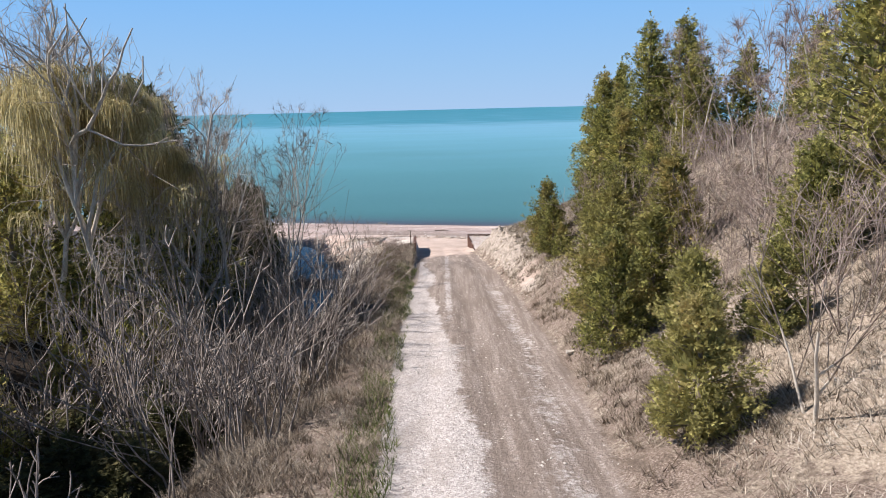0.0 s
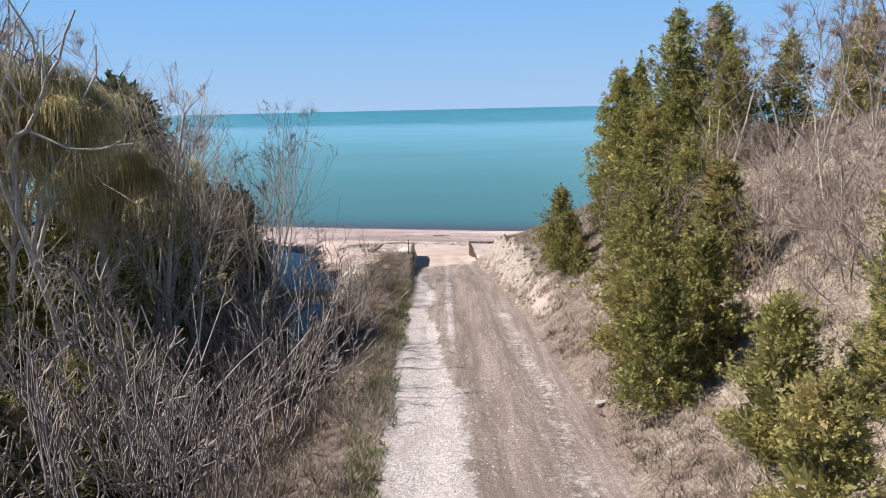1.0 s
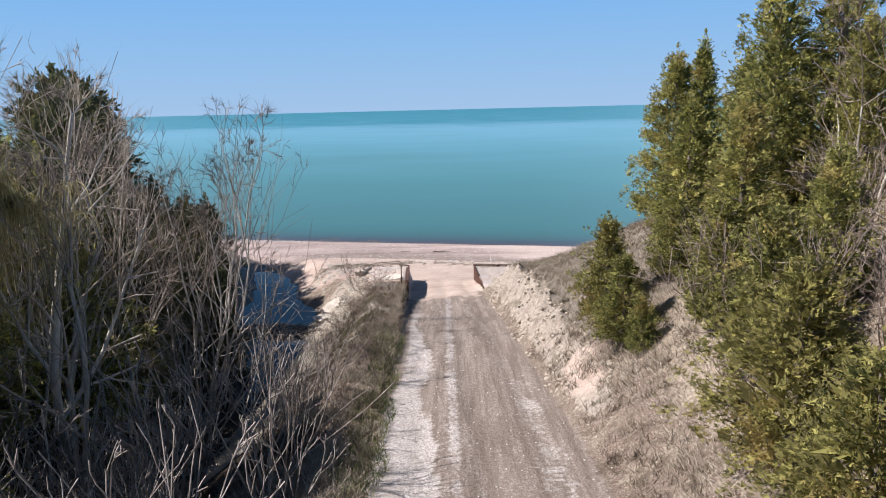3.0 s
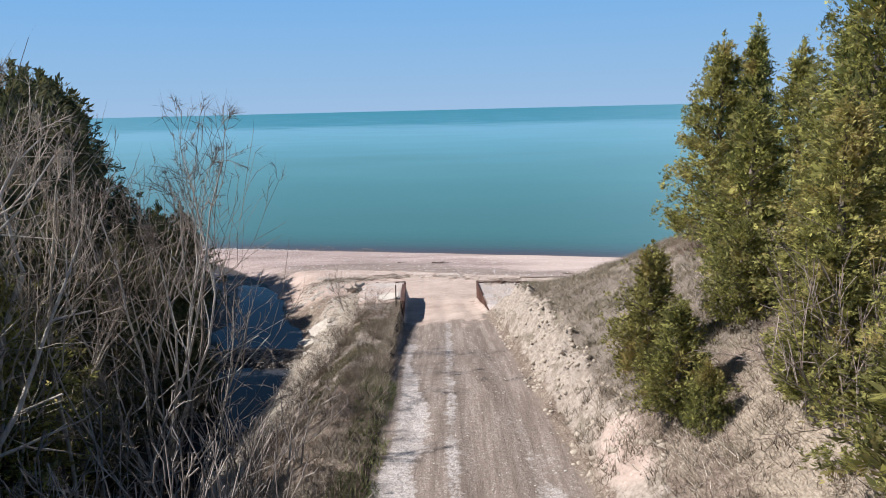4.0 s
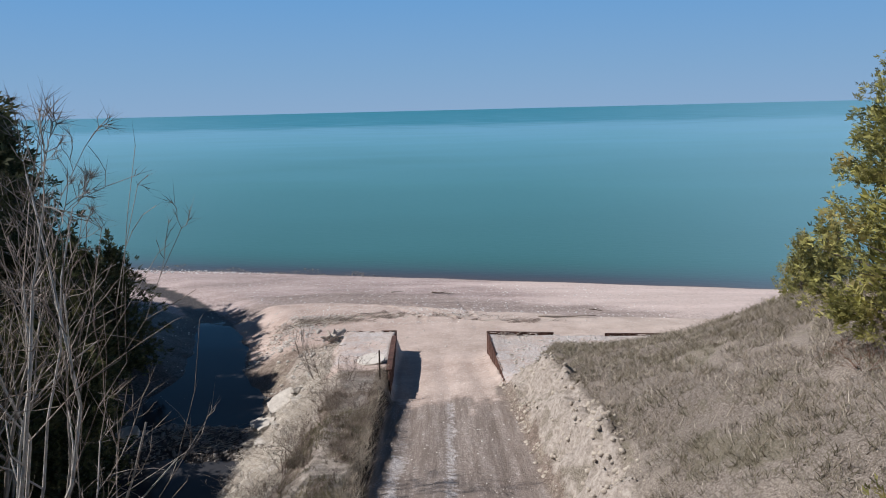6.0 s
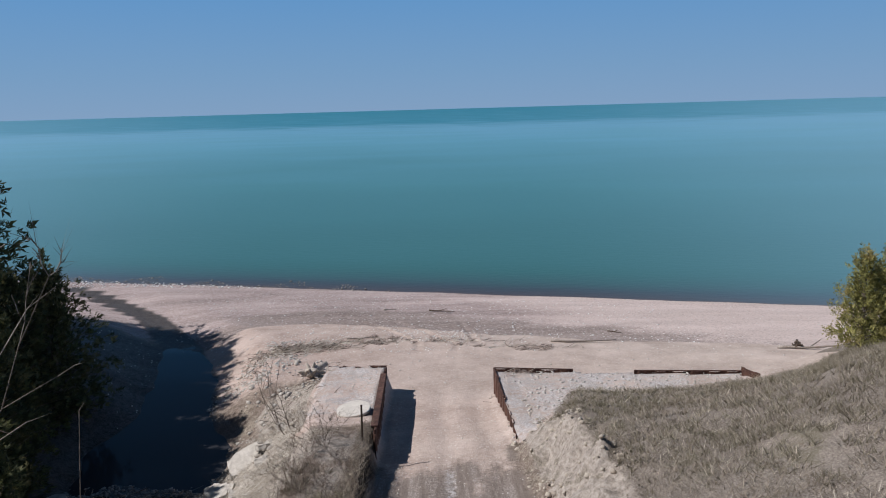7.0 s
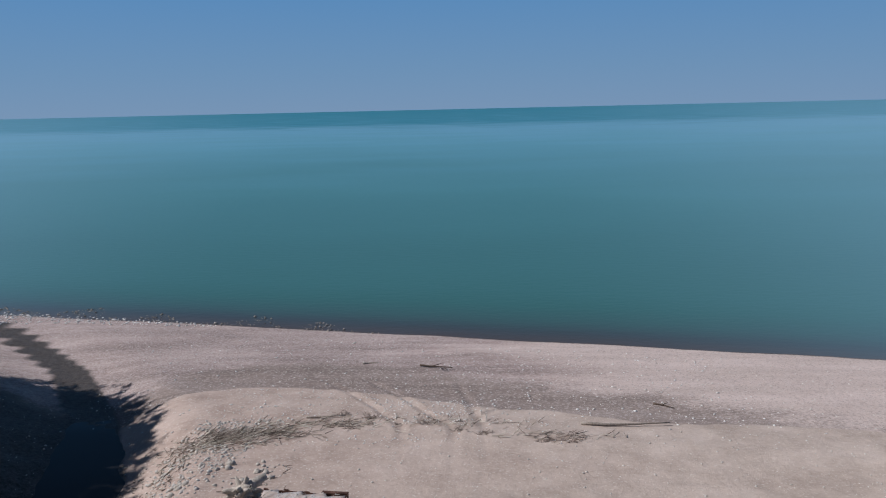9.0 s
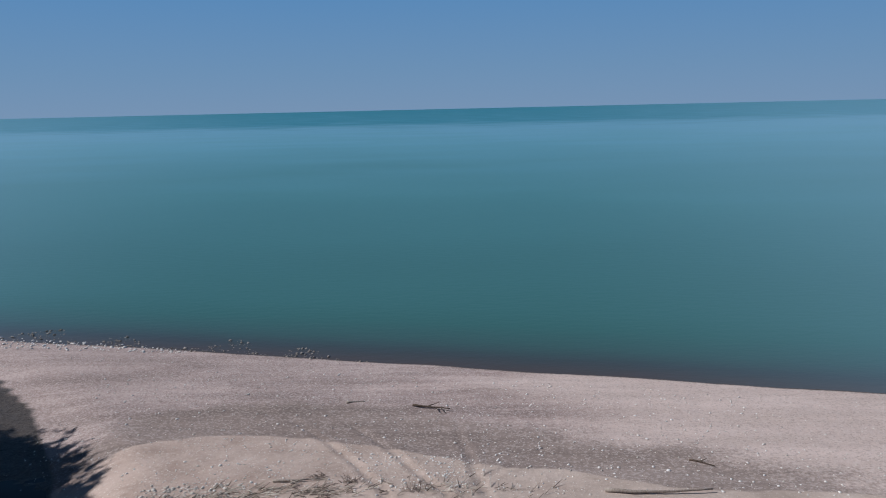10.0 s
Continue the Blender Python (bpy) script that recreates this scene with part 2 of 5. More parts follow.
def stones(places, sizes, seed, flat=0.65):
    """Rounded, uneven stones as one mesh's arrays. places (n, 3), sizes (n,)."""
    rng = np.random.default_rng(seed)
    t = (1 + 5 ** 0.5) / 2
    ico = np.array([(-1, t, 0), (1, t, 0), (-1, -t, 0), (1, -t, 0), (0, -1, t), (0, 1, t), (0, -1, -t), (0, 1, -t), (t, 0, -1), (t, 0, 1), (-t, 0, -1), (-t, 0, 1)])
    ico = ico / np.linalg.norm(ico[0])
    tri = np.array([(0, 11, 5), (0, 5, 1), (0, 1, 7), (0, 7, 10), (0, 10, 11), (1, 5, 9), (5, 11, 4), (11, 10, 2), (10, 7, 6), (7, 1, 8),
                    (3, 9, 4), (3, 4, 2), (3, 2, 6), (3, 6, 8), (3, 8, 9), (4, 9, 5), (2, 4, 11), (6, 2, 10), (8, 6, 7), (9, 8, 1)])
    n = len(places)
    jit = 1 + rng.uniform(-0.28, 0.28, (n, 12, 1))
    shape = ico[None] * jit * np.stack([rng.uniform(0.8, 1.25, n), rng.uniform(0.6, 1.0, n), np.full(n, flat)], 1)[:, None, :]
    a = rng.uniform(0, 6.28, n)
    c, s = np.cos(a)[:, None], np.sin(a)[:, None]
    x, y = shape[:, :, 0] * c - shape[:, :, 1] * s, shape[:, :, 0] * s + shape[:, :, 1] * c
    verts = np.stack([x, y, shape[:, :, 2]], 2) * np.asarray(sizes)[:, None, None] * 0.5 + np.asarray(places)[:, None, :]
    faces = (np.arange(n) * 12)[:, None, None] + tri[None]
    return verts.reshape(-1, 3), faces.reshape(-1, 3)


# ---- materials ----
class Nodes:
    """Shorthand for a node material."""

    def __init__(self, name, roughness=0.9, specular=0.2):
        self.mat = bpy.data.materials.new(name)
        self.mat.use_nodes = True
        self.tree = self.mat.node_tree
        self.out = self.tree.nodes["Principled BSDF"]
        self.out.inputs["Roughness"].default_value = roughness
        self.out.inputs["Specular IOR Level"].default_value = specular

    def add(self, kind, **settings):
        node = self.tree.nodes.new(kind)
        for key, value in settings.items():
            node.inputs[key.replace("_", " ")].default_value = value
        return node

    def link(self, a, b):
        self.tree.links.new(a, b)

    def place(self):
        return self.add("ShaderNodeNewGeometry").outputs["Position"]

    def local(self):
        return self.add("ShaderNodeTexCoord").outputs["Object"]

    def noise(self, scale, detail=4.0, rough=0.55, where=None, stretch=None):
        node = self.add("ShaderNodeTexNoise", Scale=scale, Detail=detail, Roughness=rough)
        where = where or self.place()
        if stretch:
            m = self.add("ShaderNodeMapping")
            m.inputs["Scale"].default_value = stretch
            self.link(where, m.inputs["Vector"])
            where = m.outputs["Vector"]
        self.link(where, node.inputs["Vector"])
        return node.outputs["Fac"]

    def cells(self, scale):
        """A random value for each small stone."""
        node = self.add("ShaderNodeTexVoronoi", Scale=scale)
        self.link(self.place(), node.inputs["Vector"])
        split_colour = self.tree.nodes.new("ShaderNodeSeparateColor")
        self.link(node.outputs["Color"], split_colour.inputs["Color"])
        return split_colour.outputs[0]

    def ramp(self, value, *stops):
        node = self.tree.nodes.new("ShaderNodeValToRGB")
        ends = node.color_ramp.elements
        while len(ends) < len(stops):
            ends.new(0.5)
        for e, (at, colour) in zip(ends, stops):
            e.position = at
            e.color = (*colour, 1) if len(colour) == 3 else colour
        self.link(value, node.inputs["Fac"])
        return node.outputs["Color"]

    def step(self, value, low, high):
        node = self.tree.nodes.new("ShaderNodeMapRange")
        node.interpolation_type = "SMOOTHSTEP"
        node.inputs["From Min"].default_value, node.inputs["From Max"].default_value = low, high
        self.link(value, node.inputs["Value"])
        return node.outputs["Result"]

    def math(self, op, a, b):
        node = self.tree.nodes.new("ShaderNodeMath")
        node.operation = op
        for k, v in enumerate((a, b)):
            if isinstance(v, (int, float)):
                node.inputs[k].default_value = v
            else:
                self.link(v, node.inputs[k])
        return node.outputs[0]

    def mix(self, fac, a, b, kind="MIX"):
        node = self.tree.nodes.new("ShaderNodeMix")
        node.data_type, node.blend_type = "RGBA", kind
        for key, v in ((0, fac), (6, a), (7, b)):
            if isinstance(v, tuple):
                node.inputs[key].default_value = (*v, 1)
            elif isinstance(v, (int, float)):
                node.inputs[key].default_value = v
            else:
                self.link(v, node.inputs[key])
        return node.outputs[2]

    def attribute(self, name):
        node = self.tree.nodes.new("ShaderNodeAttribute")
        node.attribute_name = name
        return node.outputs["Fac"]

    def bump(self, value, distance, strength=0.6):
        node = self.add("ShaderNodeBump", Strength=strength, Distance=distance)
        self.link(value, node.inputs["Height"])
        if self.out.inputs["Normal"].is_linked:
            self.link(self.out.inputs["Normal"].links[0].from_socket, node.inputs["Normal"])
        self.link(node.outputs["Normal"], self.out.inputs["Normal"])

    def let_through(self, colour, share):
        """Light that passes through thin leaves and twigs."""
        leaf = self.add("ShaderNodeBsdfTranslucent")
        self.link(colour, leaf.inputs["Color"])
        both = self.add("ShaderNodeMixShader", Fac=share)
        self.link(self.out.outputs["BSDF"], both.inputs[1])
        self.link(leaf.outputs["BSDF"], both.inputs[2])
        self.link(both.outputs["Shader"], self.tree.nodes["Material Output"].inputs["Surface"])

    def colour(self, socket):
        self.link(socket, self.out.inputs["Base Color"])
        return self.mat


def island_random(n):
    return n.add("ShaderNodeNewGeometry").outputs["Random Per Island"]


def object_random(n):
    return n.add("ShaderNodeObjectInfo").outputs["Random"]


def ground_material():
    n = Nodes("earth", 0.95, 0.1)
    fine, mid, big = n.noise(30, 6, 0.75), n.noise(7, 5, 0.65), n.noise(0.9, 4, 0.55)
    grit, coarse = n.cells(34), n.cells(24)

    def mask(name, spread=0.5):
        wob = n.math("MULTIPLY", n.math("SUBTRACT", n.math("ADD", n.math("MULTIPLY", mid, 0.6), n.math("MULTIPLY", big, 0.4)), 0.5), spread * 2.6)
        return n.step(n.math("ADD", n.attribute(name), wob), 0.3, 0.7)

    litter = n.ramp(fine, (0.36, (0.08, 0.058, 0.046)), (0.5, (0.22, 0.172, 0.142)), (0.64, (0.43, 0.365, 0.315)))
    thatch = n.ramp(n.noise(26, 6, 0.75, None, (1, 0.45, 1)), (0.36, (0.11, 0.088, 0.068)), (0.5, (0.28, 0.236, 0.19)), (0.64, (0.5, 0.44, 0.365)))
    c = n.mix(n.step(n.math("ADD", n.math("MULTIPLY", big, 0.5), n.math("MULTIPLY", mid, 0.5)), 0.47, 0.58), litter, thatch)
    c = n.mix(n.math("MULTIPLY", n.step(n.noise(3.2, 6, 0.75), 0.5, 0.6), 0.7), c, (0.12, 0.094, 0.075))
    c = n.mix(n.math("MULTIPLY", mask("straw", 0.8), 0.8), c, n.ramp(n.noise(30, 5, 0.7, None, (1, 0.5, 1)), (0.36, (0.21, 0.168, 0.128)), (0.5, (0.39, 0.33, 0.264)), (0.64, (0.55, 0.48, 0.395))))
    c = n.mix(n.math("MULTIPLY", mask("dune", 0.6), 0.75), c, n.ramp(fine, (0.36, (0.1, 0.085, 0.072)), (0.5, (0.22, 0.192, 0.165)), (0.64, (0.38, 0.34, 0.3))))
    bare_spots = n.math("MULTIPLY", n.attribute("bare"), n.attribute("dune"))
    c = n.mix(n.math("MULTIPLY", bare_spots, 0.5), c, n.ramp(fine, (0.38, (0.19, 0.16, 0.132)), (0.6, (0.42, 0.362, 0.308))))
    mossy = n.math("MULTIPLY", n.step(n.noise(0.6, 5, 0.7, None, (1.2, 0.9, 1)), 0.53, 0.63), n.attribute("dune"))
    c = n.mix(n.math("MULTIPLY", mossy, 0.45), c, (0.135, 0.125, 0.075))
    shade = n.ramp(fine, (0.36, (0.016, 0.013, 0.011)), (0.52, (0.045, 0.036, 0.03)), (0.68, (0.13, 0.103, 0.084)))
    c = n.mix(mask("shaded_soil", 0.5), c, shade)
    bank = n.ramp(n.noise(9, 6, 0.75), (0.32, (0.17, 0.14, 0.115)), (0.43, (0.31, 0.268, 0.232)), (0.62, (0.48, 0.426, 0.374)))
    bank = n.mix(n.step(n.noise(2.2, 4, 0.6), 0.52, 0.64), bank, n.ramp(fine, (0.38, (0.13, 0.11, 0.085)), (0.6, (0.34, 0.3, 0.25))))
    c = n.mix(mask("bank", 0.75), c, bank)
    ruts = n.noise(2.2, 6, 0.7, None, (2.6, 0.1, 1))
    track = n.ramp(ruts, (0.36, (0.205, 0.168, 0.144)), (0.5, (0.25, 0.207, 0.18)), (0.64, (0.3, 0.253, 0.224)))
    track = n.mix(n.math("MULTIPLY", n.step(grit, 0.66, 0.85), n.step(ruts, 0.42, 0.6)), track, (0.42, 0.375, 0.345))
    track = n.mix(n.math("MULTIPLY", n.step(fine, 0.5, 0.38), 0.3), track, (0.18, 0.152, 0.137))
    c = n.mix(mask("road", 0.5), c, track)
    patchy = n.math("ADD", n.math("MULTIPLY", n.noise(0.55, 5, 0.62), 0.7), n.math("MULTIPLY", mid, 0.3))
    sand = n.ramp(patchy, (0.36, (0.362, 0.277, 0.237)), (0.5, (0.47, 0.37, 0.322)), (0.64, (0.562, 0.453, 0.402)))
    sand = n.mix(n.math("MULTIPLY", n.step(coarse, 0.94, 0.97), 0.6), sand, (0.7, 0.67, 0.63))
    sand = n.mix(n.math("MULTIPLY", n.step(fine, 0.5, 0.36), 0.18), sand, (0.2, 0.16, 0.14))
    sand = n.mix(n.math("MULTIPLY", n.step(n.noise(3.4, 5, 0.7), 0.55, 0.66), 0.45), sand, (0.56, 0.48, 0.42))
    sand = n.mix(n.math("MULTIPLY", n.attribute("side_tone"), 0.5), sand, n.ramp(patchy, (0.36, (0.45, 0.378, 0.325)), (0.64, (0.66, 0.57, 0.5))))
    c = n.mix(mask("sand", 0.3), c, sand)
    patchy0 = n.noise(1.4, 6, 0.7, None, (1.6, 0.5, 1))
    gravel = n.ramp(grit, (0.1, (0.37, 0.335, 0.322)), (0.4, (0.48, 0.443, 0.428)), (0.85, (0.62, 0.585, 0.57)))
    gravel = n.mix(n.math("MULTIPLY", n.step(patchy0, 0.52, 0.4), 0.5), gravel, (0.36, 0.32, 0.295))
    c = n.mix(mask("gravel", 0.95), c, gravel)
    streak = n.noise(0.5, 6, 0.66, None, (0.26, 1.5, 1))
    cob = n.cells(15)
    shingle = n.ramp(streak, (0.36, (0.323, 0.248, 0.228)), (0.5, (0.42, 0.327, 0.306)), (0.62, (0.54, 0.436, 0.411)))
    wetter = n.ramp(streak, (0.36, (0.19, 0.153, 0.136)), (0.64, (0.3, 0.245, 0.221)))
    side_tone = n.attribute("side_tone")
    stony = n.math("SUBTRACT", 1.0, n.step(n.math("ADD", side_tone, n.math("MULTIPLY", n.math("SUBTRACT", streak, 0.5), 1.4)), 0.1, 0.75))
    shingle = n.mix(n.math("MULTIPLY", stony, 0.75), shingle, n.ramp(streak, (0.36, (0.255, 0.199, 0.188)), (0.62, (0.44, 0.35, 0.332))))
    shingle = n.mix(n.math("MULTIPLY", n.step(side_tone, 0.55, 1.0), 0.5), shingle, (0.72, 0.605, 0.545))
    shingle = n.mix(n.math("MULTIPLY", n.step(grit, 0.6, 0.85), n.math("ADD", 0.16, n.math("MULTIPLY", stony, 0.22))), shingle, (0.6, 0.55, 0.535))
    shingle = n.mix(n.math("MULTIPLY", n.step(grit, 0.3, 0.1), n.math("ADD", 0.12, n.math("MULTIPLY", stony, 0.26))), shingle, (0.13, 0.105, 0.097))
    shingle = n.mix(n.math("MULTIPLY", mask("damp", 0.5), 0.85), shingle, wetter)
    shingle = n.mix(n.math("MULTIPLY", n.step(cob, 0.66, 0.85), 0.32), shingle, (0.62, 0.555, 0.53))
    shingle = n.mix(n.math("MULTIPLY", n.step(cob, 0.24, 0.1), 0.25), shingle, (0.17, 0.138, 0.125))
    c = n.mix(mask("shingle", 0.22), c, shingle)
    shaded_mud = n.ramp(mid, (0.36, (0.033, 0.029, 0.026)), (0.64, (0.095, 0.081, 0.073)))
    shaded_mud = n.mix(n.math("MULTIPLY", n.step(grit, 0.62, 0.9), 0.25), shaded_mud, (0.26, 0.235, 0.225))
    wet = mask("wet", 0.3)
    c = n.mix(wet, c, shaded_mud)
    rough = n.tree.nodes.new("ShaderNodeMapRange")
    rough.inputs["To Min"].default_value, rough.inputs["To Max"].default_value = 0.95, 0.55
    n.link(wet, rough.inputs["Value"])
    n.link(rough.outputs["Result"], n.out.inputs["Roughness"])
    beach = n.math("MAXIMUM", n.attribute("sand"), n.attribute("shingle"))
    calm = n.math("SUBTRACT", 1.0, n.math("MULTIPLY", beach, 0.6))
    n.bump(n.math("MULTIPLY", mid, calm), 0.1, 0.6)
    n.bump(n.math("MULTIPLY", fine, calm), 0.035, 0.6)
    n.bump(n.math("MULTIPLY", grit, calm), 0.015, 0.3)
    return n.colour(c)


def water_material(deep=True):
    n = Nodes("lake water" if deep else "creek water", 0.3, 0.1)
    n.out.inputs["IOR"].default_value = 1.33
    s = n.attribute("offshore")
    mottle = n.noise(0.02, 4, 0.5, None, (1, 2.2, 1))
    if deep:
        s = n.math("MULTIPLY", s, n.math("ADD", 0.82, n.math("MULTIPLY", mottle, 0.36)))
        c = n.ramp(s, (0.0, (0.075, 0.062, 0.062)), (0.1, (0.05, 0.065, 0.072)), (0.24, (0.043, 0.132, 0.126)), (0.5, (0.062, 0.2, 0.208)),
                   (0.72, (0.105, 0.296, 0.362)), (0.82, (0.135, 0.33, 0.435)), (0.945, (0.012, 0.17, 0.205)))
        c = n.mix(n.step(n.attribute("side_tone"), 0.0, 1.0), c, n.mix(0.34, c, (0.3, 0.5, 0.62)))
        n.bump(n.noise(1.6, 3, 0.5, None, (0.6, 1.3, 1)), 0.06, 0.25)
        n.bump(n.noise(6, 2, 0.5), 0.02, 0.25)
    else:
        n.out.inputs["Specular IOR Level"].default_value = 0.05
        n.out.inputs["Roughness"].default_value = 0.06
        c = n.ramp(mottle, (0.3, (0.032, 0.034, 0.04)), (0.7, (0.06, 0.058, 0.06)))
        n.bump(n.noise(3, 2, 0.5), 0.02, 0.2)
    return n.colour(c)


def leaf_material(name, dark, light, tip):
    n = Nodes(name, 0.75, 0.25)
    lit = n.math("POWER", island_random(n), 1.75)
    c = n.mix(lit, dark, light)
    c = n.mix(n.math("MULTIPLY", n.step(n.noise(1.3, 3, 0.6), 0.52, 0.7), 0.7), c, tip)
    c = n.mix(n.math("MULTIPLY", n.step(n.noise(4.5, 4, 0.65), 0.5, 0.36), 0.4), c, dark)
    c = n.mix(n.math("MULTIPLY", object_random(n), 0.22), c, tip)
    n.let_through(c, 0.34)
    return n.colour(c)


def bark_material(name, dark, light, scale=14):
    n = Nodes(name, 0.9, 0.15)
    where = n.local()
    v = n.noise(scale, 5, 0.65, where, (1, 1, 0.25))
    c = n.ramp(v, (0.3, dark), (0.7, light))
    c = n.mix(n.math("MULTIPLY", object_random(n), 0.3), c, dark)
    n.bump(v, 0.01, 0.5)
    return n.colour(c)


def stone_material(name, dark, light, scale=9):
    n = Nodes(name, 0.88, 0.25)
    where = n.local()
    c = n.ramp(n.noise(scale, 6, 0.65, where), (0.3, dark), (0.7, light))
    c = n.mix(n.math("MULTIPLY", island_random(n), 0.45), c, light)
    c = n.mix(n.math("MULTIPLY", object_random(n), 0.3), c, dark)
    n.bump(n.noise(scale * 3, 4, 0.7, where), 0.015, 0.6)
    return n.colour(c)


def rust_material():
    n = Nodes("rusty steel", 0.85, 0.3)
    where = n.place()
    c = n.ramp(n.noise(4, 6, 0.7, where, (1, 1, 0.4)), (0.28, (0.04, 0.024, 0.02)), (0.5, (0.095, 0.048, 0.036)), (0.7, (0.18, 0.1, 0.075)))
    c = n.mix(n.step(n.noise(18, 4, 0.6, where), 0.6, 0.75), c, (0.3, 0.2, 0.16))
    n.out.inputs["Metallic"].default_value = 0.15
    n.bump(n.noise(25, 5, 0.7, where), 0.01, 0.6)
    return n.colour(c)


def blade_material(name, a, b, c3, thin=0.0):
    n = Nodes(name, 0.85, 0.15)
    c = n.ramp(island_random(n), (0.0, a), (0.5, b), (1.0, c3))
    c = n.mix(n.math("MULTIPLY", n.step(n.noise(0.7, 4, 0.6), 0.42, 0.62), 0.45), c, a)
    if thin:
        n.let_through(c, thin)
    return n.colour(c)


EARTH = ground_material()
LAKE, CREEK = water_material(True), water_material(False)
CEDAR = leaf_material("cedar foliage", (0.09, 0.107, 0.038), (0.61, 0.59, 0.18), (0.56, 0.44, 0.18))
YOUNG_CEDAR = leaf_material("young cedar foliage", (0.062, 0.075, 0.028), (0.48, 0.475, 0.145), (0.49, 0.37, 0.15))
SUNLIT_CEDAR = leaf_material("sunlit yellowish cedar foliage", (0.12, 0.13, 0.045), (0.54, 0.52, 0.175), (0.56, 0.45, 0.2))
CEDAR_SHADED = leaf_material("shaded cedar foliage", (0.04, 0.052, 0.026), (0.15, 0.16, 0.068), (0.22, 0.18, 0.085))
CEDAR_BARK = bark_material("cedar bark", (0.12, 0.095, 0.075), (0.3, 0.26, 0.22))
PALE_BARK = bark_material("pale bark", (0.24, 0.21, 0.185), (0.58, 0.53, 0.47))
CLUMP_BARK = bark_material("silvery bark", (0.34, 0.31, 0.28), (0.74, 0.7, 0.64))
WILLOW_BARK = bark_material("willow bark", (0.32, 0.285, 0.24), (0.74, 0.68, 0.59))
SUMAC_BARK = bark_material("sumac bark", (0.08, 0.066, 0.06), (0.56, 0.5, 0.455), 6)
TWIG = blade_material("bare twigs", (0.13, 0.105, 0.088), (0.26, 0.218, 0.186), (0.44, 0.385, 0.335))
PALE_TWIG = blade_material("pale bare twigs", (0.24, 0.2, 0.165), (0.44, 0.38, 0.32), (0.66, 0.59, 0.51))
BROWN_TWIG = blade_material("brown twigs", (0.18, 0.14, 0.12), (0.35, 0.282, 0.248), (0.54, 0.46, 0.41))
DARK_TWIG = blade_material("dark brush twigs", (0.085, 0.065, 0.052), (0.2, 0.158, 0.13), (0.4, 0.33, 0.28))
RUST_TWIG = blade_material("rusty dead twigs", (0.14, 0.07, 0.045), (0.26, 0.15, 0.11), (0.4, 0.32, 0.28))
WILLOW_TWIG = blade_material("willow twigs", (0.25, 0.215, 0.105), (0.54, 0.465, 0.23), (0.82, 0.73, 0.45), 0.64)
DRY_GRASS = blade_material("dry grass", (0.22, 0.18, 0.138), (0.36, 0.31, 0.25), (0.56, 0.5, 0.42))
DULL_GRASS = blade_material("dull grass", (0.16, 0.13, 0.1), (0.27, 0.232, 0.186), (0.44, 0.39, 0.32))
TUFT_GRASS = blade_material("tuft grass", (0.14, 0.122, 0.085), (0.24, 0.215, 0.155), (0.38, 0.34, 0.255))
WEED = blade_material("dead weeds", (0.1, 0.075, 0.055), (0.21, 0.17, 0.13), (0.42, 0.37, 0.3))
OLIVE_GRASS = blade_material("olive grass", (0.1, 0.095, 0.055), (0.19, 0.175, 0.1), (0.34, 0.3, 0.2))
GREEN_GRASS = blade_material("green grass", (0.07, 0.1, 0.03), (0.13, 0.16, 0.05), (0.27, 0.27, 0.13))
STONE = stone_material("field stone", (0.26, 0.23, 0.2), (0.58, 0.54, 0.49))
DARK_STONE = stone_material("wet creek stones", (0.07, 0.06, 0.052), (0.5, 0.46, 0.42))
PALE_STRAW = blade_material("pale straw", (0.34, 0.295, 0.24), (0.53, 0.475, 0.41), (0.74, 0.69, 0.61))
PEBBLE = stone_material("pale pebbles", (0.34, 0.31, 0.28), (0.72, 0.69, 0.65))
SHELL = stone_material("white shells", (0.6, 0.58, 0.56), (0.85, 0.84, 0.82))
CLOD = stone_material("sandy clods", (0.3, 0.25, 0.205), (0.53, 0.475, 0.4))
CONCRETE = stone_material("weathered concrete", (0.28, 0.25, 0.22), (0.62, 0.57, 0.51), 5)
PALE_WOOD = bark_material("bleached driftwood", (0.33, 0.285, 0.245), (0.68, 0.62, 0.55), 20)
SHELL_CONCRETE = stone_material("pale concrete", (0.4, 0.365, 0.325), (0.68, 0.64, 0.58), 5)
DRIFTWOOD = bark_material("driftwood", (0.2, 0.165, 0.14), (0.5, 0.45, 0.4), 20)
DARK_WOOD = bark_material("wet wood", (0.05, 0.038, 0.03), (0.16, 0.12, 0.095), 20)
RUST = rust_material()

# ---- ground ----
def spread(fine_from, fine_to, step, low, high, grow=1.18):
    """Coordinates that are close together in the middle and ever wider outside."""
    inner = list(np.arange(fine_from, fine_to + step / 2, step))
    up, d = [inner[-1]], step
    while up[-1] < high:
        d *= grow
        up.append(up[-1] + d)
    down, d = [inner[0]], step
    while down[-1] > low:
        d *= grow
        down.append(down[-1] - d)
    return np.array(down[:0:-1] + inner + up[1:])


def grid_mesh(name, gx, gy, z):
    X, Y = np.meshgrid(gx, gy)
    verts = np.stack([X, Y, z(X, Y) if callable(z) else np.full_like(X, z)], 2).reshape(-1, 3)
    k = np.arange(len(gx) * len(gy)).reshape(len(gy), len(gx))
    faces = np.stack([k[:-1, :-1], k[:-1, 1:], k[1:, 1:], k[1:, :-1]], 2).reshape(-1, 4)
    me = mesh_of(name, verts, faces)
    smooth_faces(me)
    return me, X.ravel(), Y.ravel(), verts[:, 2]


def give(me, name, values):
    layer = me.attributes.new(name, "FLOAT", "POINT")
    layer.data.foreach_set("value", np.asarray(values, np.float32))


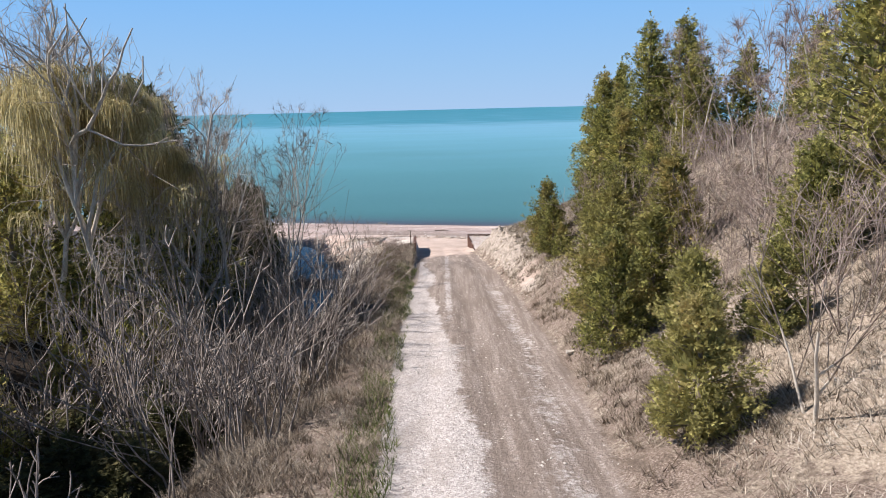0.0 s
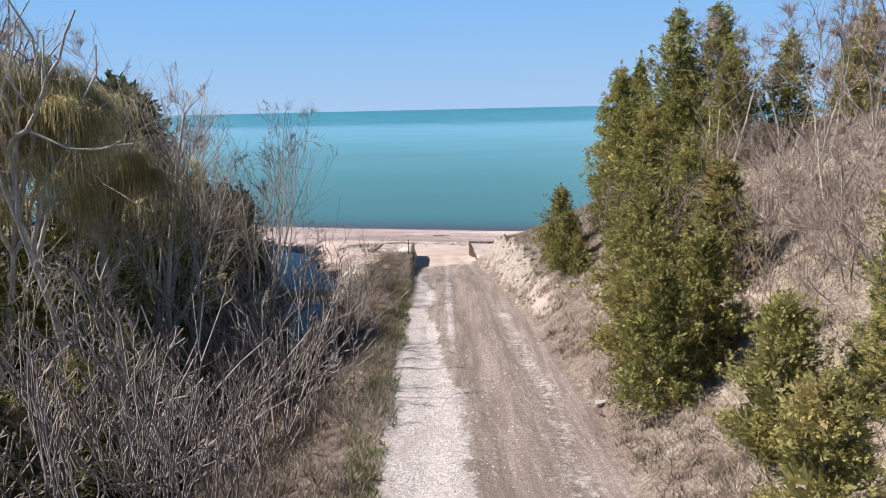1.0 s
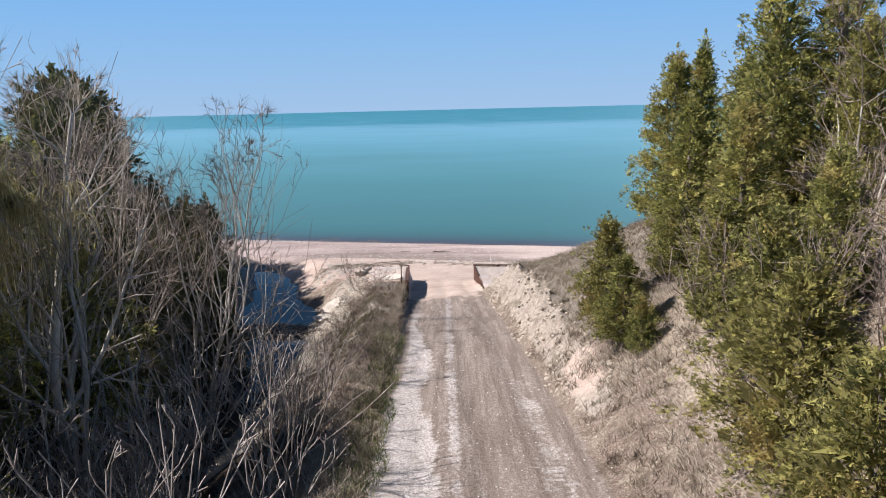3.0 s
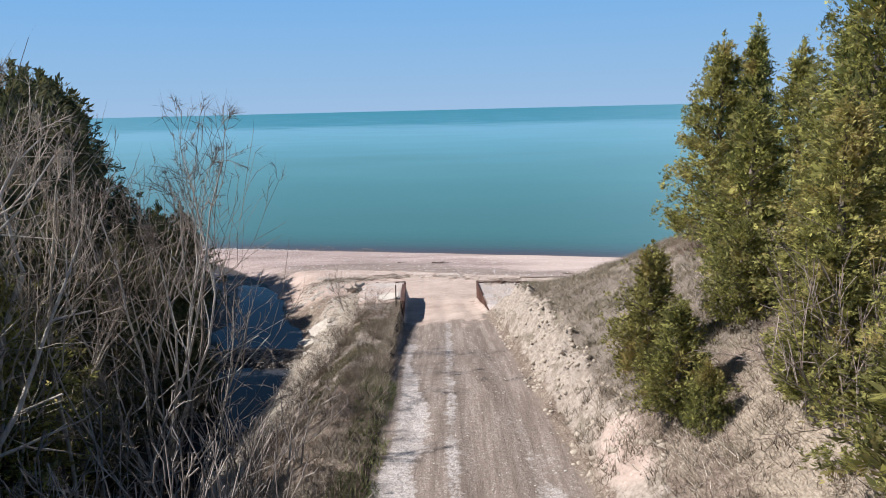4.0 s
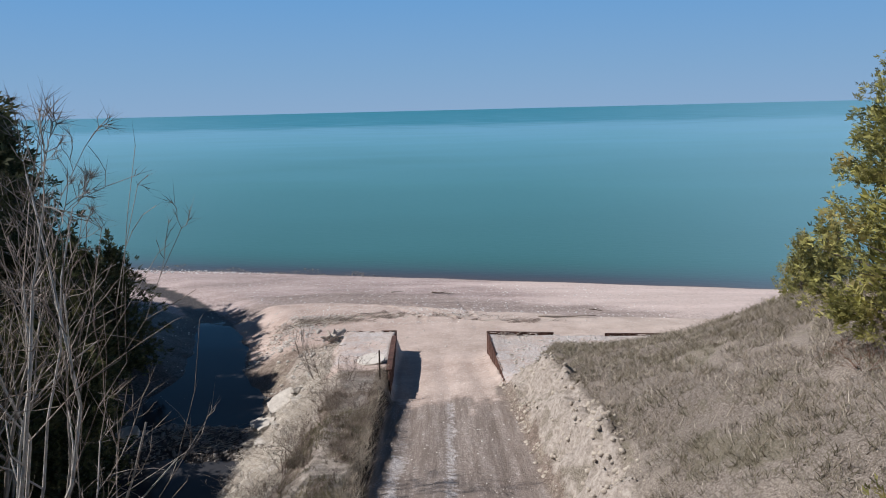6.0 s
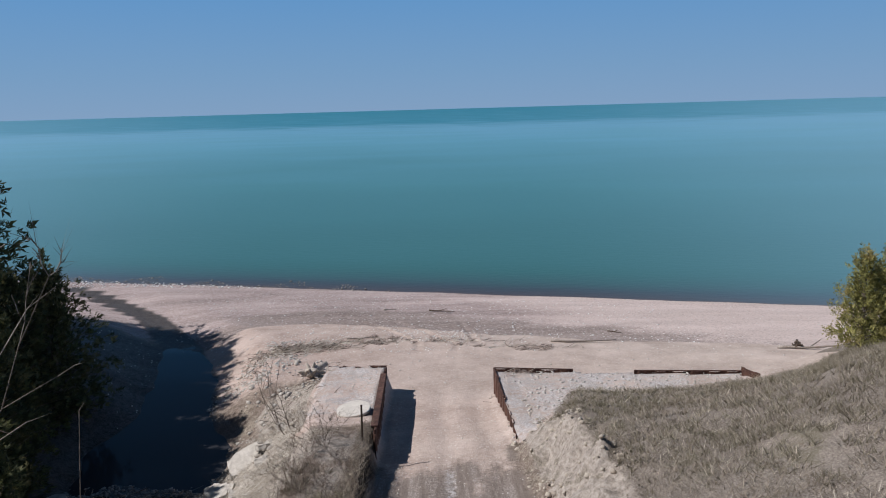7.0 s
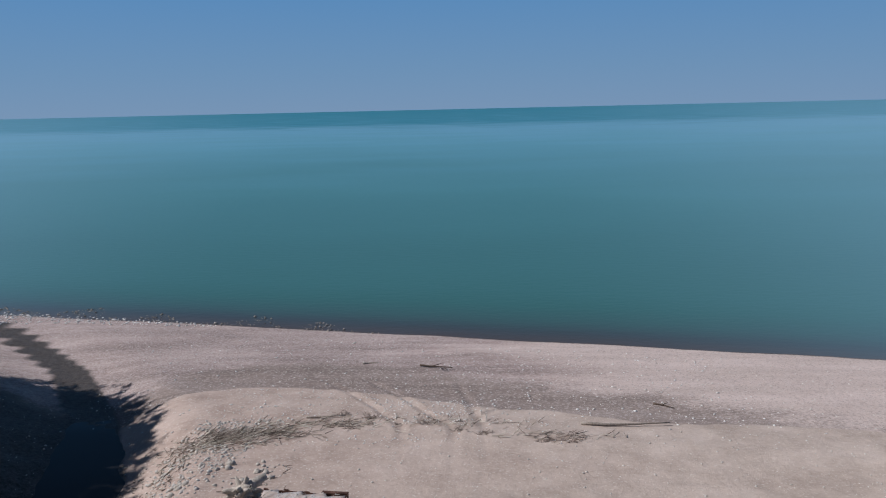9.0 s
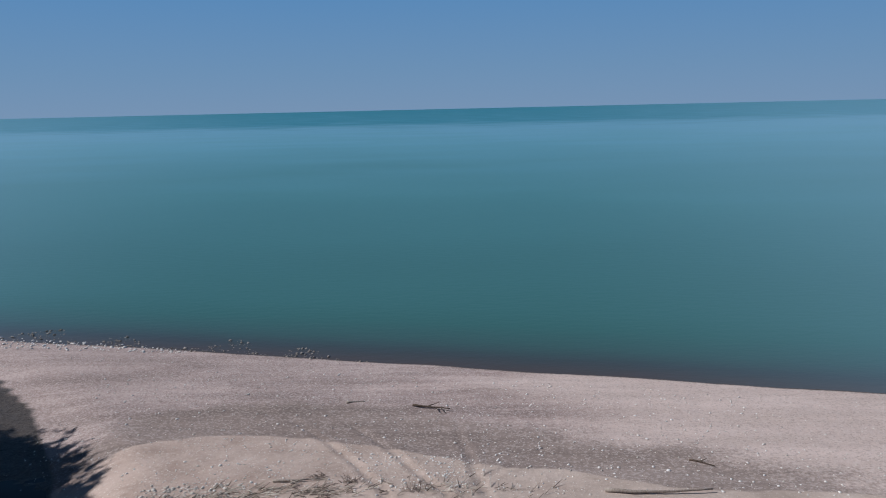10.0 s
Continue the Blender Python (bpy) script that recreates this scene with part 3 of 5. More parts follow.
me, X, Y, Z = grid_mesh("ground", spread(-12, 13, 0.122, -4800, 4800, 1.14), spread(3, 76, 0.175, -3000, 1500, 1.14), height)
yc = np.clip(Y, -60, 53)
road_left, road_right, crest_x = along(LINES[8][0], yc), along(LINES[9][0], yc), along(LINES[10][0], yc)
on_road = smooth(road_left - 0.25, road_left + 0.15, X) * (1 - smooth(road_right - 0.5, road_right + 0.35, X)) * (1 - smooth(43.5, 48.5, Y + 4 * fbm(X * 0.9, Y * 0.3, 57, 4)))
give(me, "road", on_road)
edge = np.interp(Y, (-20, 8, 16, 24, 30, 34, 40, 47), (1.0, 0.75, 0.5, 0.05, -0.35, -0.55, -0.7, -1.0))
shade_gap = 0.38 * smooth(25, 30, Y)
pale = smooth(road_left - 0.25 + shade_gap, road_left + 0.1 + shade_gap, X) * (1 - smooth(edge - 0.3, edge + 0.3, X + 0.4 * fbm(X * 0.2, Y * 0.22, 51, 3) + 0.3 * fbm(X * 1.4, Y * 0.9, 52, 3))) * (1 - smooth(36, 45, Y + 3 * fbm(X * 0.7, Y * 0.35, 59, 3)))
pale2 = 0.45 * np.exp(-((X - road_right + 0.75) / 0.35) ** 2) * (1 - smooth(26, 34, Y)) + 0.62 * np.exp(-((X - 0.25) / 0.17) ** 2) * smooth(18, 24, Y) * (1 - smooth(44, 48, Y))
fill = 0.52 * smooth(1.9, 2.2, X) * (1 - smooth(9.6, 10.2, X)) * smooth(-0.2, 0.4, Y - grass_line(X)) * (Y < wall_front(X) + 0.05)
fill = np.maximum(fill, 0.5 * ((X > -4.15) & (X < -1.9) & (Y < wall_front(X) + 0.05)) * smooth(47.4, 48.6, Y))
give(me, "gravel", np.maximum(np.maximum(pale, pale2), fill))
pale_from = np.interp(Y, (26, 31, 40, 45, 52), (-4.9, -4.2, -3.3, -3.4, -4.0)) + 0.5 * fbm(X * 0.5, Y * 0.5, 71, 3)
slope_left = smooth(pale_from - 2.6, pale_from - 2.0, X) * (1 - smooth(pale_from - 0.3, pale_from + 0.3, X)) * smooth(27, 31, Y) * (1 - smooth(52, 55, Y)) * 0.95
bank = smooth(road_right + 0.05, road_right + 0.35, X) * (1 - smooth(crest_x - 0.15, crest_x + 0.25, X)) * smooth(23.2, 25.2, Y) * (1 - smooth(48, 51, Y))
bald = 0.9 * smooth(-0.14, 0.12, fbm(X * 0.45, Y * 0.3, 73, 3)) * smooth(-4.2, -3.6, X) * (1 - smooth(-2.1, -1.7, X)) * smooth(31, 33, Y) * (1 - smooth(45, 47, Y))
middle = np.interp(Y, (30, 38, 46), (-2.75, -2.6, -2.7)) + 0.25 * np.sin(Y * 0.9)
bald = np.maximum(bald, 0.85 * np.exp(-((X - middle) / 0.45) ** 2) * smooth(30, 33, Y) * (1 - smooth(43, 46, Y)))
give(me, "bank", np.maximum(np.maximum(bank, bald), slope_left))
s = shore(X, Y)
cx, cw = np.interp(Y, CREEK_Y, CREEK_X), np.interp(Y, CREEK_Y, CREEK_W)
out = np.where((X > -1.86) & (X < side_wall(Y)), smooth(43.7, 48.2, Y + 4 * fbm(X * 0.9, Y * 0.3, 57, 4)), np.where(X < -4.1, smooth(52.5, 56, Y), smooth(toe(X) - 0.1 + (X > 9.9) * 0.4, toe(X) + (X > 9.9) * 1.3, Y)))
left_fill = ((X > -4.3) & (X < -1.86) & (Y < wall_front(X) + 0.1)) * smooth(46.2, 47.6, Y)
right_fill = ((X > 1.8) & (X < 14)) * smooth(-0.25, 0.35, Y - grass_line(X) + 0.5 * fbm(X * 0.8, Y * 0.8, 58, 3)) * (Y < 53)
slip = 0.95 * np.exp(-((X - 3.3) / 0.5) ** 2 - ((Y - 26.6) / 1.5) ** 2)
give(me, "sand", np.maximum(np.maximum(out, slip), np.maximum(left_fill, right_fill)))
lobe = np.interp(X, (-14, -11.8, -9.9, -7.8, -4.2, -1.3, 1.2, 4.1, 6.8, 12.6, 40), (15, 14, 11.8, 10.1, 9.2, 9.5, 10.2, 10.0, 10.7, 9.7, 10)) + 0.35 * fbm(X * 0.5, Y * 0.5, 41, 3)
give(me, "shingle", smooth(53, 57, Y) * (1 - smooth(-0.25, 0.25, s - lobe)))
wet = (1 - smooth(cw * 0.8, cw * 0.8 + np.interp(Y, (50, 60), (1.4, 1.0)), np.abs(X - cx))) * smooth(36, 40, Y)
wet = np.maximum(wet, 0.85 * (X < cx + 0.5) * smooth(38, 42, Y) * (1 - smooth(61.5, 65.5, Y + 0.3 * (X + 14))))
wet = np.maximum(wet, 1 - smooth(-0.3, 0.5, s))
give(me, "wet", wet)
give(me, "damp", (0.95 * np.exp(-(np.maximum(lobe - s - 0.6, 0) / 3.4) ** 2) + 0.3 * fbm(X * 0.07, Y * 0.45, 62, 3)) * (1 - 0.65 * smooth(3, 16, X)))
shaded_soil = (1 - smooth(-2.8, -1.5, X - np.interp(Y, (4, 12, 26, 32, 42), (-0.6, -0.2, -0.4, -3.2, -3.6)))) * (1 - smooth(44, 50, Y))
give(me, "straw", 0.8 * smooth(3.6, 5.0, X) * (1 - smooth(24, 28, Y)) * (1 - smooth(9, 12, X)))
give(me, "bare", bare_spot(X, Y))
give(me, "side_tone", smooth(-9, 11, X + 4 * fbm(X * 0.08, Y * 0.3, 64, 2)))
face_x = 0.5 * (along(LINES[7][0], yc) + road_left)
shaded_soil = np.maximum(shaded_soil, 1.1 * np.exp(-((X - face_x - 0.1) / 0.32) ** 2) * smooth(24, 28, Y) * (1 - smooth(44.5, 46, Y)))
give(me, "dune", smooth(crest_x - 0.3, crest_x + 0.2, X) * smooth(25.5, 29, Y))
give(me, "shaded_soil", np.maximum(shaded_soil, (1 - smooth(-11.5, -10, X)) * (1 - smooth(62, 66, Y + 0.5 * X + 8))))
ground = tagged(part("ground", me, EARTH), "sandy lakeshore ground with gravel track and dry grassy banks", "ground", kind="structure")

# ---- lake and creek ----
me, X, Y, Z = grid_mesh("lake", spread(-40, 40, 2.0, -4900, 4900, 1.25), spread(58, 110, 1.0, 50, 4900, 1.12), 0.0)
off = np.maximum(-shore(X, Y), 0)
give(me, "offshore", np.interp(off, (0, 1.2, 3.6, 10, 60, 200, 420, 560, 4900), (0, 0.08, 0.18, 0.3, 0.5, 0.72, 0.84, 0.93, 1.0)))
give(me, "side_tone", np.interp(X / np.maximum(Y, 20), (-0.7, -0.15, 0.05, 0.6), (1, 0, 0, 1)))
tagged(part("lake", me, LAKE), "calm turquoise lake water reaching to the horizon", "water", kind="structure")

ys = np.arange(37.0, 80.1, 0.4)
rows, faces = [], []
for k, y in enumerate(ys):
    c, w = np.interp(y, CREEK_Y, CREEK_X), np.interp(y, CREEK_Y, CREEK_W) + np.interp(y, (48, 54), (1.2, 1.8))
    z = np.interp(y, (36, 40, 45.5, 48, 50, 58, 62, 66, 80), (0.5, 0.45, 0.4, 0.2, 0.17, 0.17, 0.12, -0.05, -0.2))
    rows += [(c + w * u, y, z) for u in (-1, -0.5, 0, 0.5, 1)]
    if k:
        faces += [(5 * k - 5 + j, 5 * k - 4 + j, 5 * k + 1 + j, 5 * k + j) for j in range(4)]
me = mesh_of("creek", rows, faces)
give(me, "offshore", np.zeros(len(rows)))
tagged(part("creek", me, CREEK), "dark still creek water running over the beach", "water", kind="structure")


def ground_at(x, y):
    return float(height(np.array([x]), np.array([y]))[0])

# ---- retaining walls of rusty sheet piles beside the gap in the dune ----
def pile_sheet(length, tall, deep=0.05):
    """One trapezoid sheet pile with thickness: length along x, standing on z = 0."""
    bm = bmesh.new()
    xs, ys = (0, 0.18, 0.28, 0.72, 0.82, 1.0), (0, 0, 1, 1, 0, 0)
    front = [(x * length, y * deep) for x, y in zip(xs, ys)]
    back = [(x, y + 0.02) for x, y in front]
    loop = front + back[::-1]
    low = [bm.verts.new((x, y, 0)) for x, y in loop]
    high = [bm.verts.new((x, y, tall)) for x, y in loop]
    n = len(loop)
    for k in range(n):
        bm.faces.new((low[k], low[(k + 1) % n], high[(k + 1) % n], high[k]))
    for k in range(5):
        bm.faces.new((high[k], high[k + 1], high[n - 2 - k], high[n - 1 - k]))
    bmesh.ops.recalc_face_normals(bm, faces=bm.faces)
    return bm


def box(size, bevel=0.0, uneven=0.0, cuts=0, seed=0):
    bm = bmesh.new()
    bmesh.ops.create_cube(bm, size=1)
    bmesh.ops.scale(bm, vec=size, verts=bm.verts)
    if bevel:
        bmesh.ops.bevel(bm, geom=bm.edges[:], offset=bevel, segments=2, affect="EDGES")
    if cuts:
        bmesh.ops.subdivide_edges(bm, edges=bm.edges[:], cuts=cuts, use_grid_fill=True)
    if uneven:
        rng = random.Random(seed)
        for v in bm.verts:
            v.co += Vector((rng.uniform(-1, 1), rng.uniform(-1, 1), rng.uniform(-1, 1))) * uneven
    return bm


def pile_wall(name, a, b, top_a, top_b, base, label):
    """A run of sheet piles from a to b (x, y), with a capping channel along the top."""
    a, b = Vector(a), Vector(b)
    run = (b - a).length
    count = max(1, round(run / 0.55))
    step = run / count
    turn = math.degrees(math.atan2(b.y - a.y, b.x - a.x))
    root = thing(name, (a.x, a.y, base), label, "retaining wall", "sheet pile walls", turn)
    for k in range(count):
        f = (k + 0.5) / count
        top = top_a + (top_b - top_a) * f
        jag = 0.02 * math.sin(k * 2.3 + run)
        sheet = part("sheet_pile", pile_sheet(step * 1.0, top - base + jag), RUST, root)
        sheet.location = (k * step, 0, 0)
    return root


def capping(root, run, top_a, top_b, base, start=0.0, end=1.0, wide=0.16):
    bm = box(((end - start) * run, wide, 0.035), 0.008)
    cap = part("capping", bm, RUST, root, "flat rusty steel capping")
    mid = (start + end) / 2
    z = top_a + (top_b - top_a) * mid - base + 0.012
    cap.location = (mid * run, wide * 0.5 - 0.03, z)
    cap.rotation_euler = (0, -math.atan2((top_b - top_a), run), 0)
    return cap


w = pile_wall("retaining_wall", (-1.68, 45.9), (-1.93, 52.94), 2.98, 2.36, 0.6, "rusty brown sheet pile wall beside the beach gap")
capping(w, 7.04, 2.98, 2.36, 0.6, 0.1, 0.86, 0.2)
w = pile_wall("retaining_wall", (-1.93, 52.96), (-4.1, 53.56), 2.36, 2.2, 0.6, "short rusty sheet pile wall facing the lake")
capping(w, 2.26, 2.36, 2.2, 0.6, 0.0, 0.3, 0.1)
w = pile_wall("retaining_wall", (-4.12, 53.5), (-3.9, 51.3), 2.16, 2.32, 0.6, "short rusty sheet pile wall holding the fill")
w = pile_wall("retaining_wall", (1.8, 52.0), (2.08, 46.8), 2.55, 2.5, 0.6, "rusty brown sheet pile wall beside the beach gap")
capping(w, 5.2, 2.55, 2.5, 0.6, 0.02, 0.5, 0.07)
w = pile_wall("retaining_wall", (9.95, 51.2), (6.5, 51.55), 2.5, 2.48, 0.4, "rusty sheet pile wall facing the lake, half buried")
capping(w, 3.47, 2.5, 2.48, 0.4, 0.0, 1.0, 0.06)
w = pile_wall("retaining_wall", (6.48, 51.55), (4.5, 51.75), 2.36, 2.36, 0.4, "rusty sheet pile wall buried under the sand")
w = pile_wall("retaining_wall", (4.48, 51.75), (1.8, 52.02), 2.5, 2.53, 0.4, "rusty sheet pile wall facing the lake, half buried")
capping(w, 2.69, 2.5, 2.53, 0.4, 0.0, 1.0, 0.05)
w = pile_wall("retaining_wall", (10.3, 50.5), (9.97, 51.2), 2.7, 2.6, 0.6, "short return of rusty sheet pile wall in the dune")

# gravel filled up to the back of the side wall
ys = np.arange(46.25, 52.01, 0.25)
rows, faces = [], []
for k, y in enumerate(ys):
    w0 = float(side_wall(y))
    level = ground_at(w0 + 0.75, y)
    rows += [(w0 + off, y, (2.49 + (level - 2.49) * min(1, off / 0.75)) + 0.012 - 0.03 * (off > 0.7)) for off in (0.02, 0.2, 0.45, 0.75)]
    if k:
        faces += [(4 * k - 4 + j, 4 * k - 3 + j, 4 * k + 1 + j, 4 * k + j) for j in range(3)]
me = mesh_of("fill", rows, faces)
for name, value in (("sand", 1.0), ("gravel", 0.52), ("road", 0.0), ("bank", 0.0), ("wet", 0.0), ("damp", 0.0), ("shaded_soil", 0.0), ("dune", 0.0), ("bare", 0.0), ("straw", 0.0), ("side_tone", 0.5), ("shingle", 0.0)):
    give(me, name, np.full(len(rows), value))
tagged(part("fill", me, EARTH), "sandy gravel filled up behind the sheet pile wall", "ground", kind="structure")

# ---- trees ----
def sprays(centres, outward, size, rng, leaves=3, droop=0.25):
    """Flat feathery sprays: thin leaflets that fan out in one plane from each centre."""
    n = len(centres)
    d = outward / np.maximum(np.linalg.norm(outward, axis=1, keepdims=True), 1e-6) + rng.normal(0, 0.5, (n, 3))
    d[:, 2] += 0.3 - droop * rng.uniform(0, 2, n)
    d /= np.linalg.norm(d, axis=1, keepdims=True)
    side = np.cross(d, rng.normal(0, 1, (n, 3)))
    side /= np.maximum(np.linalg.norm(side, axis=1, keepdims=True), 1e-6)
    ln = (size * rng.uniform(0.7, 1.4, n))[:, None]
    verts, faces = [(centres - d * ln * 0.15)[:, None, :]], []
    for k in range(leaves):
        a = (k / (leaves - 1) - 0.5) * 1.5 + rng.normal(0, 0.15, n)[:, None]
        if k == 0:
            a = a * np.ones((n, 1))
        e = d * np.cos(a) + side * np.sin(a)
        across = -d * np.sin(a) + side * np.cos(a)
        far = ln * (1.0 - 0.35 * abs(k / (leaves - 1) - 0.5) * 2)
        verts.append(np.stack([centres + e * far * 0.52 + across * far * 0.3, centres + e * far], 1))
        faces.append(np.array([0, 1 + 2 * k, 2 + 2 * k]))
    verts = np.concatenate(verts, 1)
    faces = (np.arange(n) * verts.shape[1])[:, None, None] + np.array(faces)[None]
    return verts.reshape(-1, 3), faces.reshape(-1, 3)


def cedar_meshes(tall, radius, seed, count, size=0.16, low=0.01, lean=0.0, thin=0.0, blunt=0.7, tops=3):
    """Trunk and crown of a white cedar: a ragged cone of sprays on upswept boughs."""
    rng = np.random.default_rng(seed)
    trunk = []
    p, steps = np.zeros(3), 10
    for k in range(steps):
        q = np.array([lean * (k + 1) / steps * tall + rng.normal(0, 0.02), rng.normal(0, 0.02), tall * 0.96 * (k + 1) / steps])
        r0, r1 = 0.022 * tall * (1 - k / steps) ** 0.8 + 0.012, 0.022 * tall * (1 - (k + 1) / steps) ** 0.8 + 0.01
        trunk.append((*p, *q, r0, r1))
        p = q
    boughs = int(60 + tall * 26)
    centres, outs = [], []
    lobes = rng.uniform(0, 6.28, 5)
    per = max(8, int(0.9 * count / boughs))
    for b in range(boughs):
        f = low + (1 - low) * rng.uniform(0, 1) ** 1.4
        a = rng.uniform(0, 6.28)
        profile = (1 - f) ** blunt * (0.72 + 0.28 * min(1, (f - low + 0.02) / 0.16)) + 0.03
        wide = radius * profile * (0.9 + 0.13 * math.sin(3 * a + lobes[0] + 4 * f) + 0.1 * math.sin(7 * a + lobes[1] - 9 * f)) * rng.uniform(0.84, 1.0)
        start = np.array([lean * tall * f, 0, tall * f * 0.95])
        rise = 0.35 + 0.75 * f
        end = start + np.array([math.cos(a) * wide, math.sin(a) * wide, wide * rise * rng.uniform(0.5, 1.1)])
        if end[2] > tall:
            end[2] = tall * rng.uniform(0.96, 1.02)
        if wide > 0.3 and b % 2 == 0:
            trunk.append((*start, *(start + (end - start) * 0.8), 0.012 + 0.01 * wide, 0.006))
        m = int(per * (0.2 + 0.72 * profile / 0.6))
        tufts = 2 + int(2.0 * wide)
        u = np.sort(rng.uniform(0.3, 1.0, tufts) ** 0.55)
        hub = start[None] + (end - start)[None] * u[:, None] + rng.normal(0, 1, (tufts, 3)) * (0.04 + 0.045 * wide)
        c = hub[rng.integers(0, tufts, m)] + rng.normal(0, 1, (m, 3)) * np.array([1, 1, 1.2]) * (0.05 + 0.014 * wide)
        centres.append(c)
        outs.append(np.tile((end - start) / max(wide, 0.1), (m, 1)) + np.stack([c[:, 0] - lean * c[:, 2], c[:, 1], 0 * c[:, 2]], 1) * 0.5)
    # the leader and the lesser tops round it
    for k in range(tops):
        m = 70
        a, far = rng.uniform(0, 6.28), 0.0 if k == 0 else radius * rng.uniform(0.18, 0.5)
        peak = tall * (1.02 if k == 0 else rng.uniform(0.72, 0.93))
        f = rng.uniform(0, 1, m)
        wide = 0.16 * (1 - f) + 0.02
        centres.append(np.stack([math.cos(a) * far + rng.normal(0, 1, m) * wide, math.sin(a) * far + rng.normal(0, 1, m) * wide, peak - 0.2 * tall * (1 - f)], 1))
        outs.append(np.tile((0, 0, 1.0), (m, 1)))
    centres, outs = np.concatenate(centres), np.concatenate(outs)
    if thin:
        keep = rng.uniform(0, 1, len(centres)) > thin
        centres, outs = centres[keep], outs[keep]
    # the shaded twigs inside, which close the crown
    m = int(190 * tall)
    f, a = low + (0.93 - low) * rng.uniform(0, 1, m) ** 1.2, rng.uniform(0, 6.28, m)
    far = radius * (1 - f) ** blunt * rng.uniform(0.1, 0.6, m)
    inner = np.stack([lean * tall * f + far * np.cos(a), far * np.sin(a), tall * f * 0.95 + far * 0.4], 1)
    v1, f1 = sprays(centres, outs, size, rng)
    v2, f2 = sprays(inner, np.stack([np.cos(a), np.sin(a), 0.8 + 0 * a], 1), 0.24, rng)
    crown = mesh_of("crown", np.concatenate([v1, v2]), np.concatenate([f1, f2 + len(v1)]))
    return tube_mesh("trunk", trunk, 5), crown


def plant_cedar(meshes, place, label, group, leaf, turn=0.0, scale=1.0, wide=1.0):
    root = thing("cedar_tree", place, label, "tree", group, turn, scale)
    root.matrix_basis = root.matrix_basis @ Matrix.Diagonal((wide, wide, 1, 1))
    part("trunk", meshes[0], CEDAR_BARK, root)
    part("crown", meshes[1], leaf, root)
    return root


def limb(segs, rng, p, d, length, r, level, spread_by, lift=0.15, kinks=4, forks=3, shrink=0.62, thinnest=0.004, wobble=0.1):
    """Grows one branch and its forks into segs."""
    p, d = np.array(p, float), np.array(d, float)
    step = length / kinks
    for k in range(kinks):
        d = d + rng.normal(0, wobble, 3)
        d[2] += lift * 0.45
        d /= np.linalg.norm(d)
        q = p + d * step
        r1 = max(r * (1 - 0.55 * (k + 1) / kinks), thinnest * 0.6)
        r0 = max(r * (1 - 0.55 * k / kinks), thinnest * 0.6)
        segs.append((*p, *q, r0, r1))
        p = q
        if level > 0 and k >= kinks * 0.25:
            for f in range(forks if k == kinks - 1 else max(1, forks - 1)):
                if rng.uniform() < 0.82:
                    e = d + rng.normal(0, spread_by, 3)
                    e /= np.linalg.norm(e)
                    limb(segs, rng, p, e, length * shrink * rng.uniform(0.65, 1.15), r1 * 0.78, level - 1, spread_by, lift, max(2, kinks - 1), forks, shrink, thinnest, wobble)


def bough(segs, rng, p, d, length, r, level, angle=0.7, lift=0.05, wobble=0.13, kinks=7, bare=0.2, thinnest=0.004):
    """Grows one crooked branch with side branches set at acute angles into segs."""
    p, d = np.array(p, float), np.array(d, float)
    for k in range(kinks):
        d = d + rng.normal(0, wobble, 3)
        d[2] += lift
        d /= np.linalg.norm(d)
        q = p + d * length / kinks
        r0, r1 = max(r * (1 - 0.72 * k / kinks), thinnest), max(r * (1 - 0.72 * (k + 1) / kinks), thinnest)
        segs.append((*p, *q, r0, r1))
        p, u = q, (k + 1) / kinks
        if level > 0 and u > bare:
            for twin in range(2 if k == kinks - 1 else 1):
                w = np.cross(d, rng.normal(0, 1, 3))
                w /= max(np.linalg.norm(w), 1e-6)
                a = angle * rng.uniform(0.6, 1.35)
                bough(segs, rng, p, d * math.cos(a) + w * math.sin(a), length * (1.12 - u) * rng.uniform(0.5, 1.05), r1 * rng.uniform(0.5, 0.75), level - 1, angle, lift, wobble * 1.15, max(3, kinks - 2), 0.1, thinnest)


def to_height(segs, tall):
    """Scales the grown branches so that the highest twig stands at the height wanted."""
    segs = np.array(segs)
    f = tall / np.quantile(segs[:, 5], 0.97)
    segs[:, [2, 5]] *= f
    segs[:, [0, 1, 3, 4]] *= min(f, 1.0)
    return segs


def split_limbs(segs, limit):
    segs = np.array(segs)
    thick = segs[:, 6] > limit
    return segs[thick], segs[~thick]


def twig_mesh(fine, rng, tips=1, length=0.32, wide=0.0045):
    """The fine branches, and slivers of twig that fan out from their ends."""
    v, q = tubes(fine, 3)
    f = np.concatenate([q[:, [0, 1, 2]], q[:, [0, 2, 3]]])
    ends, d = np.repeat(fine[:, 3:6], tips, 0), np.repeat(fine[:, 3:6] - fine[:, :3], tips, 0)
    d = d / np.maximum(np.linalg.norm(d, axis=1, keepdims=True), 1e-6) + rng.normal(0, 0.28, d.shape)
    side = np.cross(d, rng.normal(0, 1, d.shape))
    side *= wide / np.maximum(np.linalg.norm(side, axis=1, keepdims=True), 1e-6)
    tip = ends + d * (length * rng.uniform(0.4, 1.3, len(d)))[:, None]
    w = np.stack([ends - side, ends + side, tip], 1).reshape(-1, 3)
    return mesh_of("crown", np.concatenate([v, w]), np.concatenate([f, np.arange(len(w)).reshape(-1, 3) + len(v)]))


